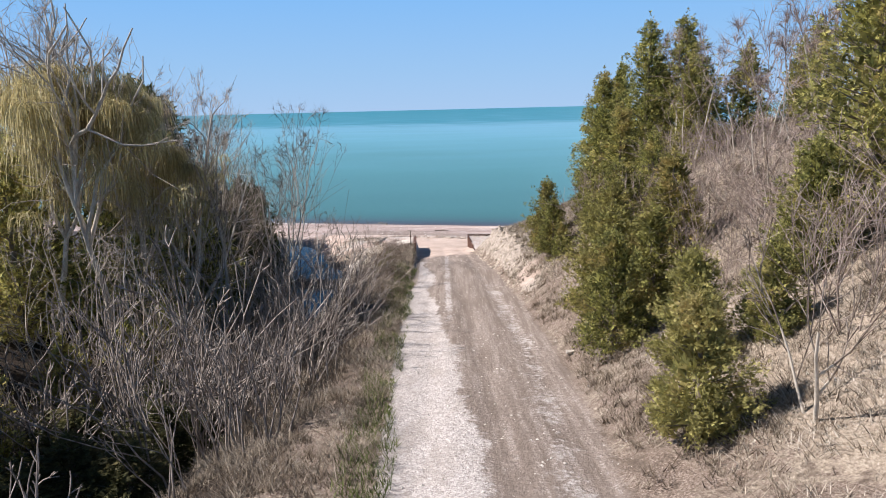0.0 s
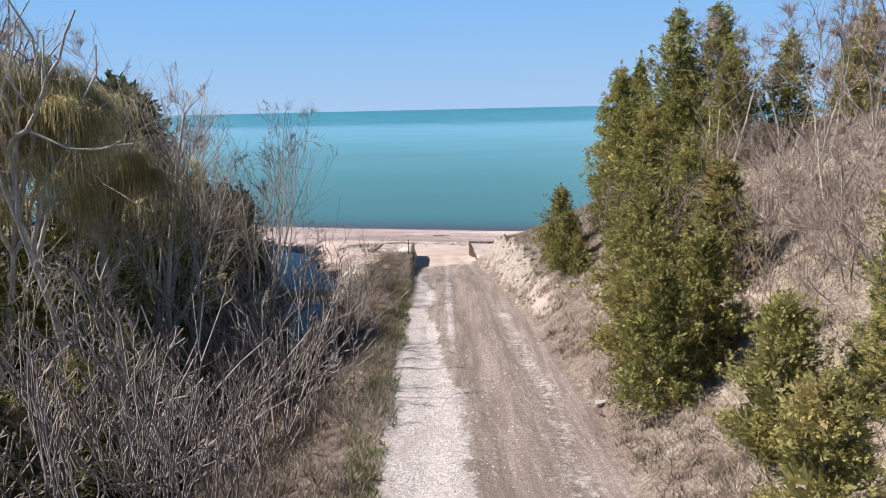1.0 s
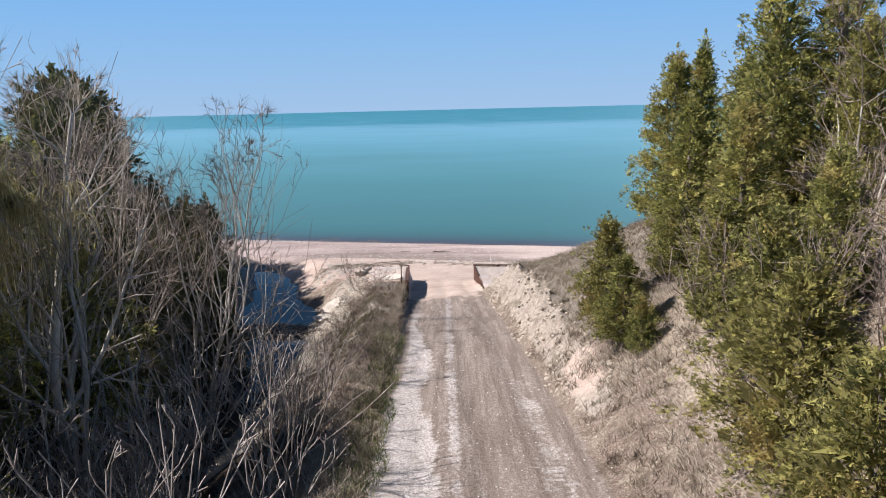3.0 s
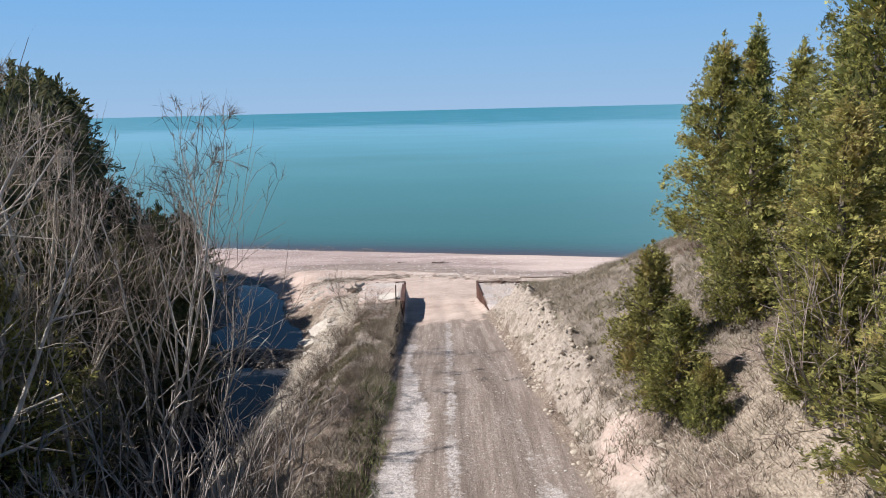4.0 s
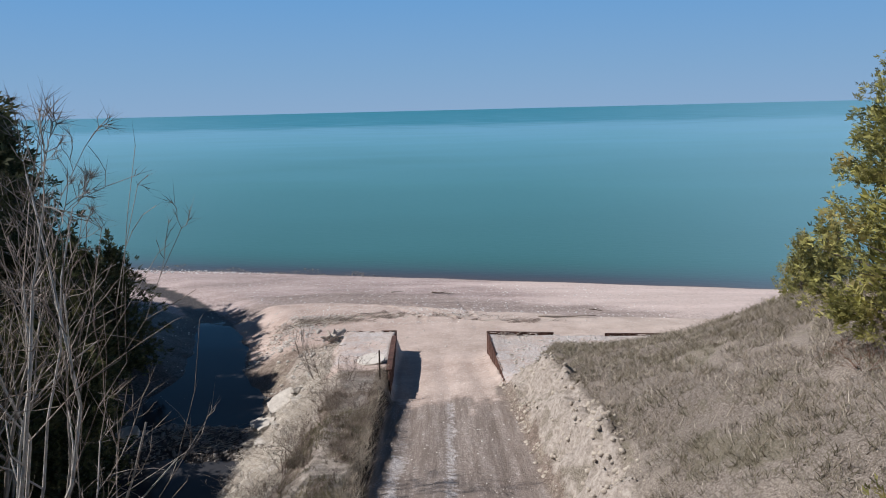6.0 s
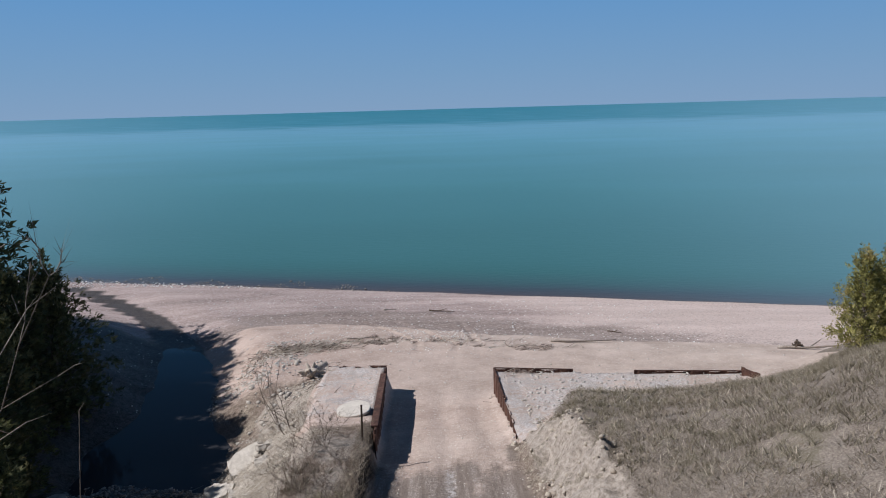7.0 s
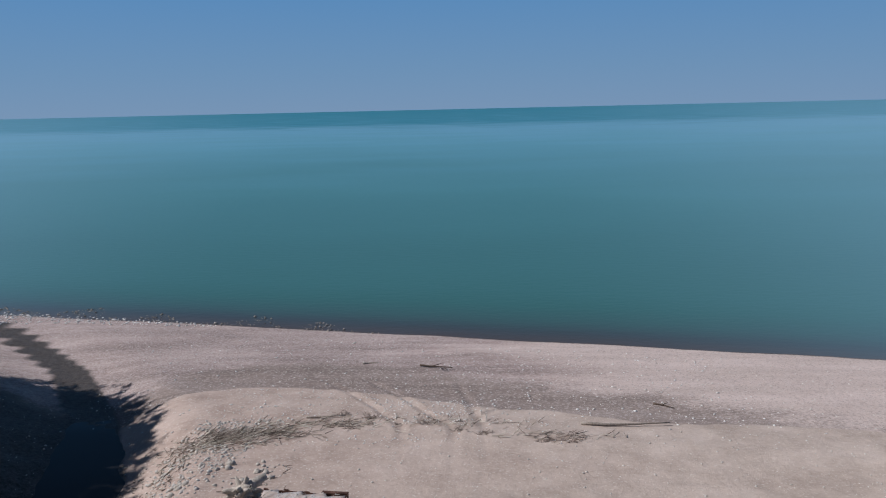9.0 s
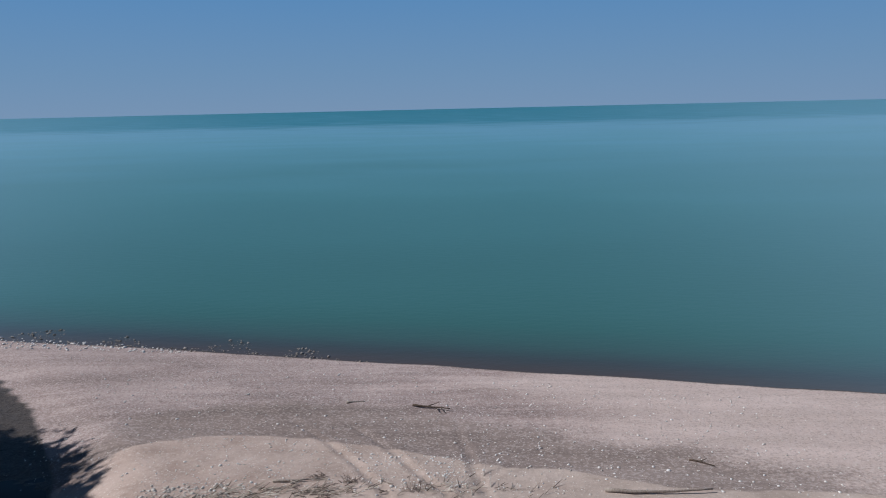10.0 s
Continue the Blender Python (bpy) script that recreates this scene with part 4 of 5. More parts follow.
def bare_tree(name, place, tall, seed, label, group, stems=1, spread_by=0.5, lean=(0, 0), levels=2, bark=None, twig=None, r=0.09, splay=0.35, kinks=9, lift=0.05, wobble=0.13, reach=0.23):
    rng = np.random.default_rng(seed)
    segs = []
    for k in range(stems):
        a = rng.uniform(0, 6.28)
        d = np.array([lean[0] + splay * math.cos(a) * (stems > 1), lean[1] + splay * math.sin(a) * (stems > 1), 1.0])
        d /= np.linalg.norm(d)
        start = np.array([math.cos(a), math.sin(a), 0]) * 0.12 * (stems > 1) - np.array([0, 0, 0.25])
        bough(segs, rng, start, d, tall * rng.uniform(0.6, 1.0), r * rng.uniform(0.7, 1.1), levels, spread_by * 1.4, lift, wobble, kinks, 0.2, 0.0072)
    segs = to_height(segs, tall)
    segs = segs[(segs[:, 5] < tall * 1.03) & (np.hypot(segs[:, 3], segs[:, 4]) < reach * tall + 0.5)]
    thick, fine = split_limbs(segs, 0.016)
    root = thing(name, place, label, "tree" if tall > 4 else "shrub", group)
    part("trunk", tube_mesh("trunk", thick, 6), bark or PALE_BARK, root)
    if len(fine):
        part("crown", twig_mesh(fine, rng), twig or TWIG, root, "bare fine twigs")
    return root


def ribbons(lines, wide, rng):
    """Thin hanging twigs: lines (n, k, 3) become flat strips."""
    n, k, _ = lines.shape
    a = rng.uniform(0, 6.28, n)
    side = np.stack([np.cos(a), np.sin(a), 0 * a], 1)[:, None, :] * wide * np.linspace(1, 0.5, k)[None, :, None]
    verts = np.stack([lines - side, lines + side], 2).reshape(n, 2 * k, 3)
    quad = np.array([(2 * j, 2 * j + 1, 2 * j + 3, 2 * j + 2) for j in range(k - 1)])
    faces = (np.arange(n) * 2 * k)[:, None, None] + quad[None]
    return verts.reshape(-1, 3), faces.reshape(-1, 4)


def willow(place, tall, wide, seed, strands=3600, clumps=90):
    """An old willow: crooked pale limbs, bare tops and curtains of yellowish hanging twigs."""
    rng = np.random.default_rng(seed)
    segs = []
    bough(segs, rng, (0, 0, -0.3), (0.04, 0.04, 1), tall * 0.5, 0.15, 0, 0.7, 0.05, 0.13, 6)
    trunk_end = len(segs)
    for k in range(9):
        a, out = 2.4 * k + rng.uniform(-0.3, 0.3), rng.uniform(0.2, 0.95) if k else 0.1
        d = np.array([math.cos(a) * out, math.sin(a) * out, 1.0])
        start = np.array(segs[trunk_end - 1 - k // 3][3:6])
        bough(segs, rng, start, d / np.linalg.norm(d), tall * rng.uniform(0.3, 0.42), 0.075, 2, 0.85, 0.07, 0.19, 9, 0.15, 0.0062)
    segs = to_height(segs, tall)
    top = segs[trunk_end - 1][3:6]
    # fine branches whose shadow would reach the open track are cut from the crown
    shadow_x = place[0] + segs[:, 3] + 1.03 * (segs[:, 5] + place[2] - 5)
    segs, shadow_x = segs[(shadow_x < -1.5) | (segs[:, 6] > 0.02)], shadow_x[(shadow_x < -1.5) | (segs[:, 6] > 0.02)]
    thick, fine = split_limbs(segs, 0.02)
    root = thing("willow_tree", place, "old willow with crooked pale limbs and yellow hanging twigs", "tree")
    part("trunk", tube_mesh("trunk", thick, 7), WILLOW_BARK, root)
    part("crown", twig_mesh(fine, rng), PALE_TWIG, root, "bare fine twigs")
    # each clump of twigs arches out from one place and hangs
    anchors = segs[:, 3:6]
    anchors = anchors[(anchors[:, 2] > tall * 0.3) & (anchors[:, 2] < tall * 0.8) & (segs[:, 6] < 0.03) & (shadow_x < -1.9)]
    anchors = anchors[rng.permutation(len(anchors))[:clumps]]
    which = rng.integers(0, len(anchors), strands)
    grow = rng.uniform(0.5, 1.3, len(anchors))[which]
    pick = anchors[which] + rng.normal(0, 0.1, (strands, 3)) * np.array([1, 1, 0.6])
    a = rng.uniform(0, 6.28, strands)
    out = np.stack([np.cos(a), np.sin(a), 0 * a], 1) * (rng.uniform(0.1, 0.7, strands) * grow)[:, None]
    drop = rng.uniform(0.2, 1.0, strands) * 1.05 * grow
    t = np.linspace(0, 1, 6)
    lines = pick[:, None, :] + out[:, None, :] * (1 - (1 - t) ** 2)[None, :, None]
    lines[:, :, 2] += 0.16 * np.sin(t * 3.14)[None] - drop[:, None] * (t ** 1.6)[None]
    tagged(part("twig_curtain", mesh_of("twig_curtain", *ribbons(lines, 0.011, rng)), WILLOW_TWIG, root, "yellowish hanging willow twigs"), kind="stuff")
    return root


BIG = [cedar_meshes(6.0, 2.0, 11, 11500, 0.092), cedar_meshes(6.0, 1.8, 12, 11000, 0.092), cedar_meshes(7.4, 2.1, 13, 13500, 0.092)]
SHADE = [cedar_meshes(6.0, 2.3, 14, 3300, 0.18, blunt=0.72, tops=5), cedar_meshes(6.0, 2.2, 15, 3300, 0.18, blunt=0.68, tops=5), cedar_meshes(7.4, 2.5, 16, 3900, 0.17, blunt=0.75, tops=6), cedar_meshes(7.0, 2.6, 17, 2300, 0.25, blunt=0.5, tops=6)]
FAR = [cedar_meshes(6.0, 2.0, 19, 3800, 0.18), cedar_meshes(7.4, 2.2, 20, 4500, 0.18)]
DENSE = cedar_meshes(6.0, 1.95, 18, 20000, 0.085)
SMALL = [cedar_meshes(3.6, 1.3, 21, 8000, 0.078), cedar_meshes(3.6, 1.7, 22, 9500, 0.078), cedar_meshes(3.0, 1.2, 23, 8500, 0.07)]
LIT_COPIES = [(trunk, crown.copy()) for trunk, crown in SHADE]
GOLDEN = SMALL[1][1].copy()
WISPY = [cedar_meshes(6.2, 1.2, 31, 7000, 0.11, 0.1, 0.0, 0.3)]

# cedars on the bank above the track: kind, x, y, height of the top, turn, how wide
def bank_cedars(*rows):
    for kind, x, y, top, turn, wide in rows:
        z = ground_at(x, y) - 0.1
        meshes = FAR[kind == 2] if x > 9.5 and y < 50 and kind < 3 else DENSE if 34.5 < y < 35 else (BIG + WISPY)[kind]
        plant_cedar(meshes, (x, y, z), "olive-green white cedar on the dry grassy bank", "cedars on the bank", CEDAR, turn, (top - z) / (6.0, 6.0, 7.4, 6.2)[kind], wide)


# the pair on the crest, the tall clump before it, the hill behind, the near slope
bank_cedars((0, 7.75, 34.6, 13.15, 10, 1.06), (3, 8.4, 34.0, 13.5, 40, 1.0), (0, 10.8, 36.5, 13, 33, 1.0))
bank_cedars((2, 7.9, 27.6, 14.7, 80, 1.1), (2, 9.2, 27.3, 14.75, 200, 1.3), (1, 6.6, 29.6, 11.6, 150, 1.15), (1, 9.3, 31.0, 13.4, 150, 1.0), (1, 8.9, 25.6, 13.2, 44, 1.0), (1, 6.5, 25.8, 11.6, 120, 1.15))
bank_cedars((1, 11.3, 26.8, 13.6, 30, 1.1), (1, 10.6, 29.6, 13.2, 130, 1.0), (0, 12.9, 26.0, 13.6, 10, 1.0), (0, 14.4, 28, 14.5, 90, 1.1), (1, 15.0, 25.0, 14.6, 20, 1.0), (2, 14.2, 19.0, 16.4, 20, 1.0), (2, 13.2, 14.0, 16.5, 99, 1.0))
bank_cedars((0, 8.3, 13.2, 14.8, 70, 1.1), (2, 10.4, 10.2, 16.5, 10, 1.0), (0, 6.7, 22.4, 10.8, 220, 1.1))
for x, y, top, turn in ((15.0, 53.2, 6.2, 33), (16.4, 53.6, 6.6, 133)):
    z = ground_at(x, y) - 0.1
    plant_cedar((SMALL[1][0], GOLDEN), (x, y, z), "bright yellowish-green cedar at the foot of the dune", "cedars at the dune's foot", SUNLIT_CEDAR, turn, (top - z) / 3.6, 0.8)
for kind, x, y, top, turn, wide in (
        (0, 4.25, 28.4, 8.75, 0, 1.05), (1, 5.85, 28.0, 9.3, 140, 1.0), (0, 4.2, 26.5, 8.15, 110, 1.2), (1, 4.35, 25.5, 7.4, 20, 0.85), (1, 5.5, 21.8, 9.8, 60, 1.1), (1, 4.75, 19.3, 9.5, 200, 1.1), (1, 4.2, 16.6, 9.2, 270, 1.1), (0, 4.85, 15.7, 9.3, 130, 1.05),
        (1, 3.8, 14.8, 8.9, 20, 0.9), (0, 6.0, 18.0, 10.4, 220, 1.1), (2, 3.6, 8.8, 9.1, 20, 1.05), (2, 7.0, 12.7, 10.9, 250, 1.0), (2, 4.35, 11.3, 9.2, 90, 1.05), (2, 5.5, 10.9, 9.4, 170, 1.1), (0, 5.6, 24.2, 9.6, 30, 1.2)):
    z = ground_at(x, y) - 0.08
    plant_cedar(SMALL[kind], (x, y, z), "young yellowish-green cedar growing low beside the track", "young cedars beside the track", SUNLIT_CEDAR if kind == 2 else YOUNG_CEDAR, turn, (top - z) / (3.6, 3.6, 3.0)[kind], wide)
# evergreens beyond the creek, shade put into the foliage colour: kind, x, y, height of the top, turn
def creek_cedars(*rows):
    for kind, x, y, top, turn in rows:
        z = ground_at(x, y) - 0.1
        kind = 3 if x < -18 or (x < -12 and y < 16.5) else kind
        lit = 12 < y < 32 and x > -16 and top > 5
        plant_cedar((LIT_COPIES if lit else SHADE)[kind], (x, y, z), "olive-green cedar standing behind the willows" if lit else "evergreen cedar shading the creek bank, its foliage coloured as shaded", "cedars along the creek", CEDAR if lit else CEDAR_SHADED, turn, (top - z) / (6.0, 6.0, 7.4, 7.0)[kind])


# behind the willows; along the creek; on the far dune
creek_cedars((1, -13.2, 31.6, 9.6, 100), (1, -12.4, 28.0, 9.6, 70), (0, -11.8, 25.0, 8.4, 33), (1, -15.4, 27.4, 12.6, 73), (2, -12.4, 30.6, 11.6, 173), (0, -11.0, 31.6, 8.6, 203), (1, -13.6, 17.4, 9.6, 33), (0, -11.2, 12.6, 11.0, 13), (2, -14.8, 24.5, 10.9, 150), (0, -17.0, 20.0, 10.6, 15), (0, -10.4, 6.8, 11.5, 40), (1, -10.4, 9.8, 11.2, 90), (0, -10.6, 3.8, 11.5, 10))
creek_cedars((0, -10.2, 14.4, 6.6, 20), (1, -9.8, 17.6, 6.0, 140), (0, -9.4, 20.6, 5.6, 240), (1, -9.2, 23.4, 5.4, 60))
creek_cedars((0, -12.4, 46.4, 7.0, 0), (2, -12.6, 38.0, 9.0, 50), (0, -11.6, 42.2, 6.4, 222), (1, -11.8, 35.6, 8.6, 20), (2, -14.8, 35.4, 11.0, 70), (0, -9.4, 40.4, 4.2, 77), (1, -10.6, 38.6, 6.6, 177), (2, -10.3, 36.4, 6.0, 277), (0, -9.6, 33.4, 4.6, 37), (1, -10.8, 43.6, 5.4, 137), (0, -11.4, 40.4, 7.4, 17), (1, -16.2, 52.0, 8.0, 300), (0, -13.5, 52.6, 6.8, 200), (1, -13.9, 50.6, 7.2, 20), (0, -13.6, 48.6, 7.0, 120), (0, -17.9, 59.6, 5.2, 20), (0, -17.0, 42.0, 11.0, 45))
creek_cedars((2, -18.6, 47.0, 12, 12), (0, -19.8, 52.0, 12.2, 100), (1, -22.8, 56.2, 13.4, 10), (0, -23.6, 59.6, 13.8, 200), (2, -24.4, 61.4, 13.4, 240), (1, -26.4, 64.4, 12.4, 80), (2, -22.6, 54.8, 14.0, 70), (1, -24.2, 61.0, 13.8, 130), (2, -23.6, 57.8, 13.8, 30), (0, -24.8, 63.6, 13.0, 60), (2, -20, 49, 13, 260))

willow((-10.6, 22.8, ground_at(-10.6, 22.8)), 13.4, 3.0, 41, 8500, 260)
willow((-13.6, 24.0, ground_at(-13.6, 24.0)), 11.4, 3.0, 44, 3000, 60)
willow((-11.0, 25.6, ground_at(-11.0, 25.6)), 10.0, 2.6, 46, 5500, 190)
for x, y, tall, seed, stems in ((-9.8, 38.6, 8.0, 52, 3), (-11.2, 37.4, 8.4, 82, 3), (-11.6, 27.6, 9.8, 73, 2), (-10.4, 32.6, 8.0, 75, 2)):
    bare_tree("bare_tree", (x, y, ground_at(x, y)), tall * 1.14, seed, "leafless grey tree with crooked branches beside the creek", "bare trees along the creek", stems, 0.42, r=0.06, splay=0.3)
bare_tree("bare_tree", (-8.1, 25.2, ground_at(-8.1, 25.2)), 9.4, 51, "leafless tree with one pale forked trunk above the thicket", "bare trees along the creek", 1, 0.5, (-0.03, 0), 3, r=0.1, kinks=8)
bare_tree("bare_tree", (-10.2, 29.0, ground_at(-10.2, 29.0)), 10.6, 91, "large leafless tree with pale forked limbs above the creek", "bare trees along the creek", 3, 0.55, (0.05, 0), 3, r=0.13, splay=0.3, kinks=8, bark=CLUMP_BARK, twig=PALE_TWIG)
for x, y, tall, seed in ((-8.7, 21.6, 7.4, 95), (-8.3, 23.6, 6.8, 96), (-9.3, 19.4, 7.0, 97)):
    bare_tree("bare_tree", (x, y, ground_at(x, y)), tall, seed, "low leafless tree with pale crooked spreading branches", "bare trees along the creek", 3, 0.6, (0.05, 0), 3, r=0.05, splay=0.5, kinks=7, bark=CLUMP_BARK, twig=PALE_TWIG, wobble=0.18, reach=0.4)
for x, y, tall, seed in ((-9.3, 31.2, 9.4, 92), (-11.0, 28.4, 12.2, 93), (-10.2, 30.2, 10.8, 94)):
    bare_tree("bare_tree", (x, y, ground_at(x, y)), tall, seed, "leafless tree with a dense crown of fine pinkish-grey twigs", "bare trees along the creek", 3, 0.5, (-0.05, 0), 3, r=0.055, splay=0.28, kinks=8, bark=WILLOW_BARK, twig=PALE_TWIG)
bare_tree("bare_tree", (-8.8, 35.4, ground_at(-8.8, 35.4)), 11.2, 61, "leafless multi-stemmed tree leaning over the creek slope", "bare trees along the creek", 8, 0.5, (0.1, -0.02), 3, r=0.055, splay=0.42, kinks=7, bark=CLUMP_BARK, lift=0.02, wobble=0.16, reach=0.36)
bare_tree("bare_tree", (-7.0, 32.2, ground_at(-7.0, 32.2)), 6.4, 66, "low leafless tree spreading pale branches over the creek slope", "bare trees along the creek", 5, 0.55, (0.0, 0.0), 2, r=0.042, splay=0.75, kinks=8, bark=CLUMP_BARK, lift=0.03, wobble=0.17, reach=0.6)
bare_tree("bare_tree", (-8.4, 36.6, ground_at(-8.4, 36.6)), 8.6, 65, "leafless multi-stemmed tree leaning over the creek slope", "bare trees along the creek", 3, 0.42, (0.0, -0.02), 2, r=0.045, splay=0.4, kinks=8, twig=BROWN_TWIG)
bare_tree("bare_tree", (-7.0, 30.6, ground_at(-7.0, 30.6)), 4.6, 71, "leafless multi-stemmed tree leaning over the creek slope", "bare trees along the creek", 3, 0.42, (0.05, 0.06), 2, r=0.04, splay=0.3, kinks=10)
bare_tree("bare_shrub", (-4.3, 48.0, ground_at(-4.3, 48.0)), 1.9, 63, "small bare shrub leaning over the broken concrete", "", 5, 0.45, (-0.4, 0.0), 1, r=0.018, splay=0.5, kinks=6)
bare_tree("bare_tree", (4.9, 8.0, ground_at(4.9, 8.0)), 2.2, 62, "small forked leafless tree on the dry bank", "bare trees on the bank", 2, 0.5, r=0.034, splay=0.3, kinks=7, bark=WILLOW_BARK)
for x, y, tall, seed in ((8.7, 24.9, 4.4, 63), (10.4, 20.6, 3.6, 64), (10.3, 22.4, 4.2, 164), (12.0, 22.8, 4.0, 165), (11.7, 20.2, 4.2, 166), (9.7, 23.2, 3.8, 167), (12.9, 21.0, 4.4, 168), (11.4, 30.2, 4.6, 67), (9.6, 16.6, 4.4, 68), (8.2, 17.2, 3.0, 70)):
    bare_tree("bare_tree", (x, y, ground_at(x, y)), tall, seed, "leafless greyish-brown tree with dense fine twigs", "bare trees on the bank", 3, 0.5, r=0.032, levels=3, splay=0.3, kinks=6, bark=WILLOW_BARK, twig=BROWN_TWIG)


def brush(seed, tall):
    """A dense, low, twiggy shrub."""
    rng = np.random.default_rng(seed)
    segs = []
    for k in range(8):
        a, lean = rng.uniform(0, 6.28), rng.uniform(0.1, 0.9)
        d = np.array([math.cos(a) * lean, math.sin(a) * lean, 1.0])
        limb(segs, rng, (math.cos(a) * 0.15, math.sin(a) * 0.15, -0.15), d / np.linalg.norm(d), tall * 0.55, 0.014, 2, 0.5, 0.1, 4, 3, 0.6, 0.008)
    return mesh_of("brush_shrub", *tubes(segs, 3))


BRUSH = [brush(81, 2.2), brush(82, 1.8), brush(83, 2.6)]
rng = np.random.default_rng(85)
for x, y in ((6.3, 17.2), (7.2, 18.6), (6.6, 20.4), (7.6, 22.4), (6.0, 14.4), (7.2, 14.8), (8.4, 15.6), (9.2, 24.2), (7.4, 11.2), (8.6, 10.8), (5.6, 23.4), (6.2, 9.8), (7.2, 32.2), (6.9, 33.4), (8.6, 25.4), (7.8, 16.8), (6.9, 16.0), (7.0, 19.6), (8.2, 14.2), (9.2, 14.8), (6.4, 11.4), (6.0, 21.2), (7.9, 23.6), (9.4, 12.6), (10.6, 13.4), (7.6, 13.0), (5.9, 15.6), (7.3, 15.9), (7.7, 17.6), (8.6, 18.4), (7.9, 19.4), (8.8, 20.2), (9.6, 18.8), (9.0, 16.8)):
    ob = part("brush_shrub", BRUSH[rng.integers(0, 3)], BROWN_TWIG)
    ob.matrix_basis = pose(x, y, ground_at(x, y), 0, 0, rng.uniform(0, 360)) @ Matrix.Scale(rng.uniform(0.7, 1.1) * (0.5 if y > 30 else 1), 4)
    tagged(ob, "leafless greyish-brown brush with dense fine twigs", "shrub", "brush on the bank")

# dead branches lying under the cedars at the crest
for x, y, turn, size in ((6.8, 34.0, 20, 0.6), (7.3, 33.2, 130, 0.7), (7.7, 32.4, 250, 0.6)):
    ob = part("dead_brush", BRUSH[1].copy(), RUST_TWIG)
    ob.data.materials.clear()
    ob.data.materials.append(RUST_TWIG)
    ob.matrix_basis = pose(x, y, ground_at(x, y) + 0.05, 0, 0, turn) @ Matrix.Diagonal((size * 1.3, size * 1.1, size * 0.45, 1))
    tagged(ob, "rusty-brown dead branches piled under the cedars", "brush", "dead branches on the crest")

# low dark bushes on the berm, mostly along its two edges
BERM_BRUSH = [m.copy() for m in BRUSH]
for m in BERM_BRUSH:
    m.materials.clear()
    m.materials.append(DARK_TWIG)
for k in range(44):
    y = 29.5 + 16.5 * (k + rng.uniform(0, 1)) / 44
    creek_edge, track_edge = np.interp(y, (29, 38, 46), (-4.3, -3.9, -3.4)), np.interp(y, (29, 46), (-1.75, -2.0))
    x = (creek_edge + rng.uniform(-0.2, 0.7)) if k % 5 < 3 else (track_edge - rng.uniform(0.15, 0.7))
    ob = part("brush_shrub", BERM_BRUSH[rng.integers(0, 3)], DARK_TWIG)
    wide = rng.uniform(0.34, 0.6)
    ob.matrix_basis = pose(x, y, ground_at(x, y), 0, 0, rng.uniform(0, 360)) @ Matrix.Diagonal((wide, wide * 1.2, rng.uniform(0.24, 0.42) * (1 if k % 5 < 3 else 0.6), 1))
    tagged(ob, "low dark brown leafless bush on the berm", "shrub", "bushes on the berm")

# low evergreens under the thicket, a dark backdrop with shade in their colour
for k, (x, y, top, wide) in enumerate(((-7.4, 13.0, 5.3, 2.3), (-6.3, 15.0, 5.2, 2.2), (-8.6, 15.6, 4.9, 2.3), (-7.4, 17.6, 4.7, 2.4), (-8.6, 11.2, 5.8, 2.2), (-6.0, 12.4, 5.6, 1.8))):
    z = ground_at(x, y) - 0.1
    plant_cedar(SHADE[k % 2], (x, y, z), "low evergreen spreading under the sumac, its foliage coloured as shaded", "low evergreens under the sumac", CEDAR_SHADED, 70 * k, (top - z) / 6.0, wide)

# ---- sumac thicket between the track and the creek ----
def sumac_meshes(tall, seed):
    rng = np.random.default_rng(seed)
    segs = []
    for k in range(rng.integers(3, 6)):
        a, lean = rng.uniform(0, 6.28), rng.uniform(0.05, 0.32)
        d = np.array([math.cos(a) * lean, math.sin(a) * lean, 1.0])
        start = np.array([math.cos(a), math.sin(a), 0]) * rng.uniform(0.05, 0.45) - np.array([0, 0, 0.2])
        bough(segs, rng, start, d / np.linalg.norm(d), tall * rng.uniform(0.65, 1.0), rng.uniform(0.022, 0.034), 2 if k % 3 == 0 else 1, 0.55, 0.11, 0.17, 5, 0.3, 0.0095)
    return tube_mesh("sumac_shrub", segs, 3)


SUMAC = [sumac_meshes(h, 70 + k) for k, h in enumerate((2.4, 3.0, 3.4, 2.8, 3.8, 2.2))]
rng = np.random.default_rng(5)
count = 0
while count < 128:
    back = count >= 90
    x, y = (rng.uniform(-10.4, -5.4), rng.uniform(14.0, 25)) if back else (rng.uniform(-10.5, -1.7), rng.uniform(4, 38))
    right = np.interp(y, (4, 9, 14, 20, 30, 34, 38), (-3.9, -3.4, -2.6, -2.2, -2.4, -3.0, -4.2))
    if x > right or (y > 28.5 and (x < -4.2 or rng.uniform() > 0.4)) or (y < 14 and x < -4.8 and rng.uniform() < 0.88):
        continue
    k = rng.integers(0, 6)
    if x > right - 0.9:
        k = (0, 5, 3)[k % 3]
    size = rng.uniform(0.75, 1.15) * (1.45 if back else 0.62 if y > 29 else 1.3 if x < -5 and y > 18.5 else 1)
    ob = part("sumac_shrub", SUMAC[k], SUMAC_BARK)
    ob.matrix_basis = pose(x, y, ground_at(x, y), rng.uniform(-6, 6), rng.uniform(-6, 6), rng.uniform(0, 360)) @ Matrix.Scale(size, 4)
    tagged(ob, "bare grey-brown sumac shrub with forked stems", "shrub", "sumac thicket")
    count += 1


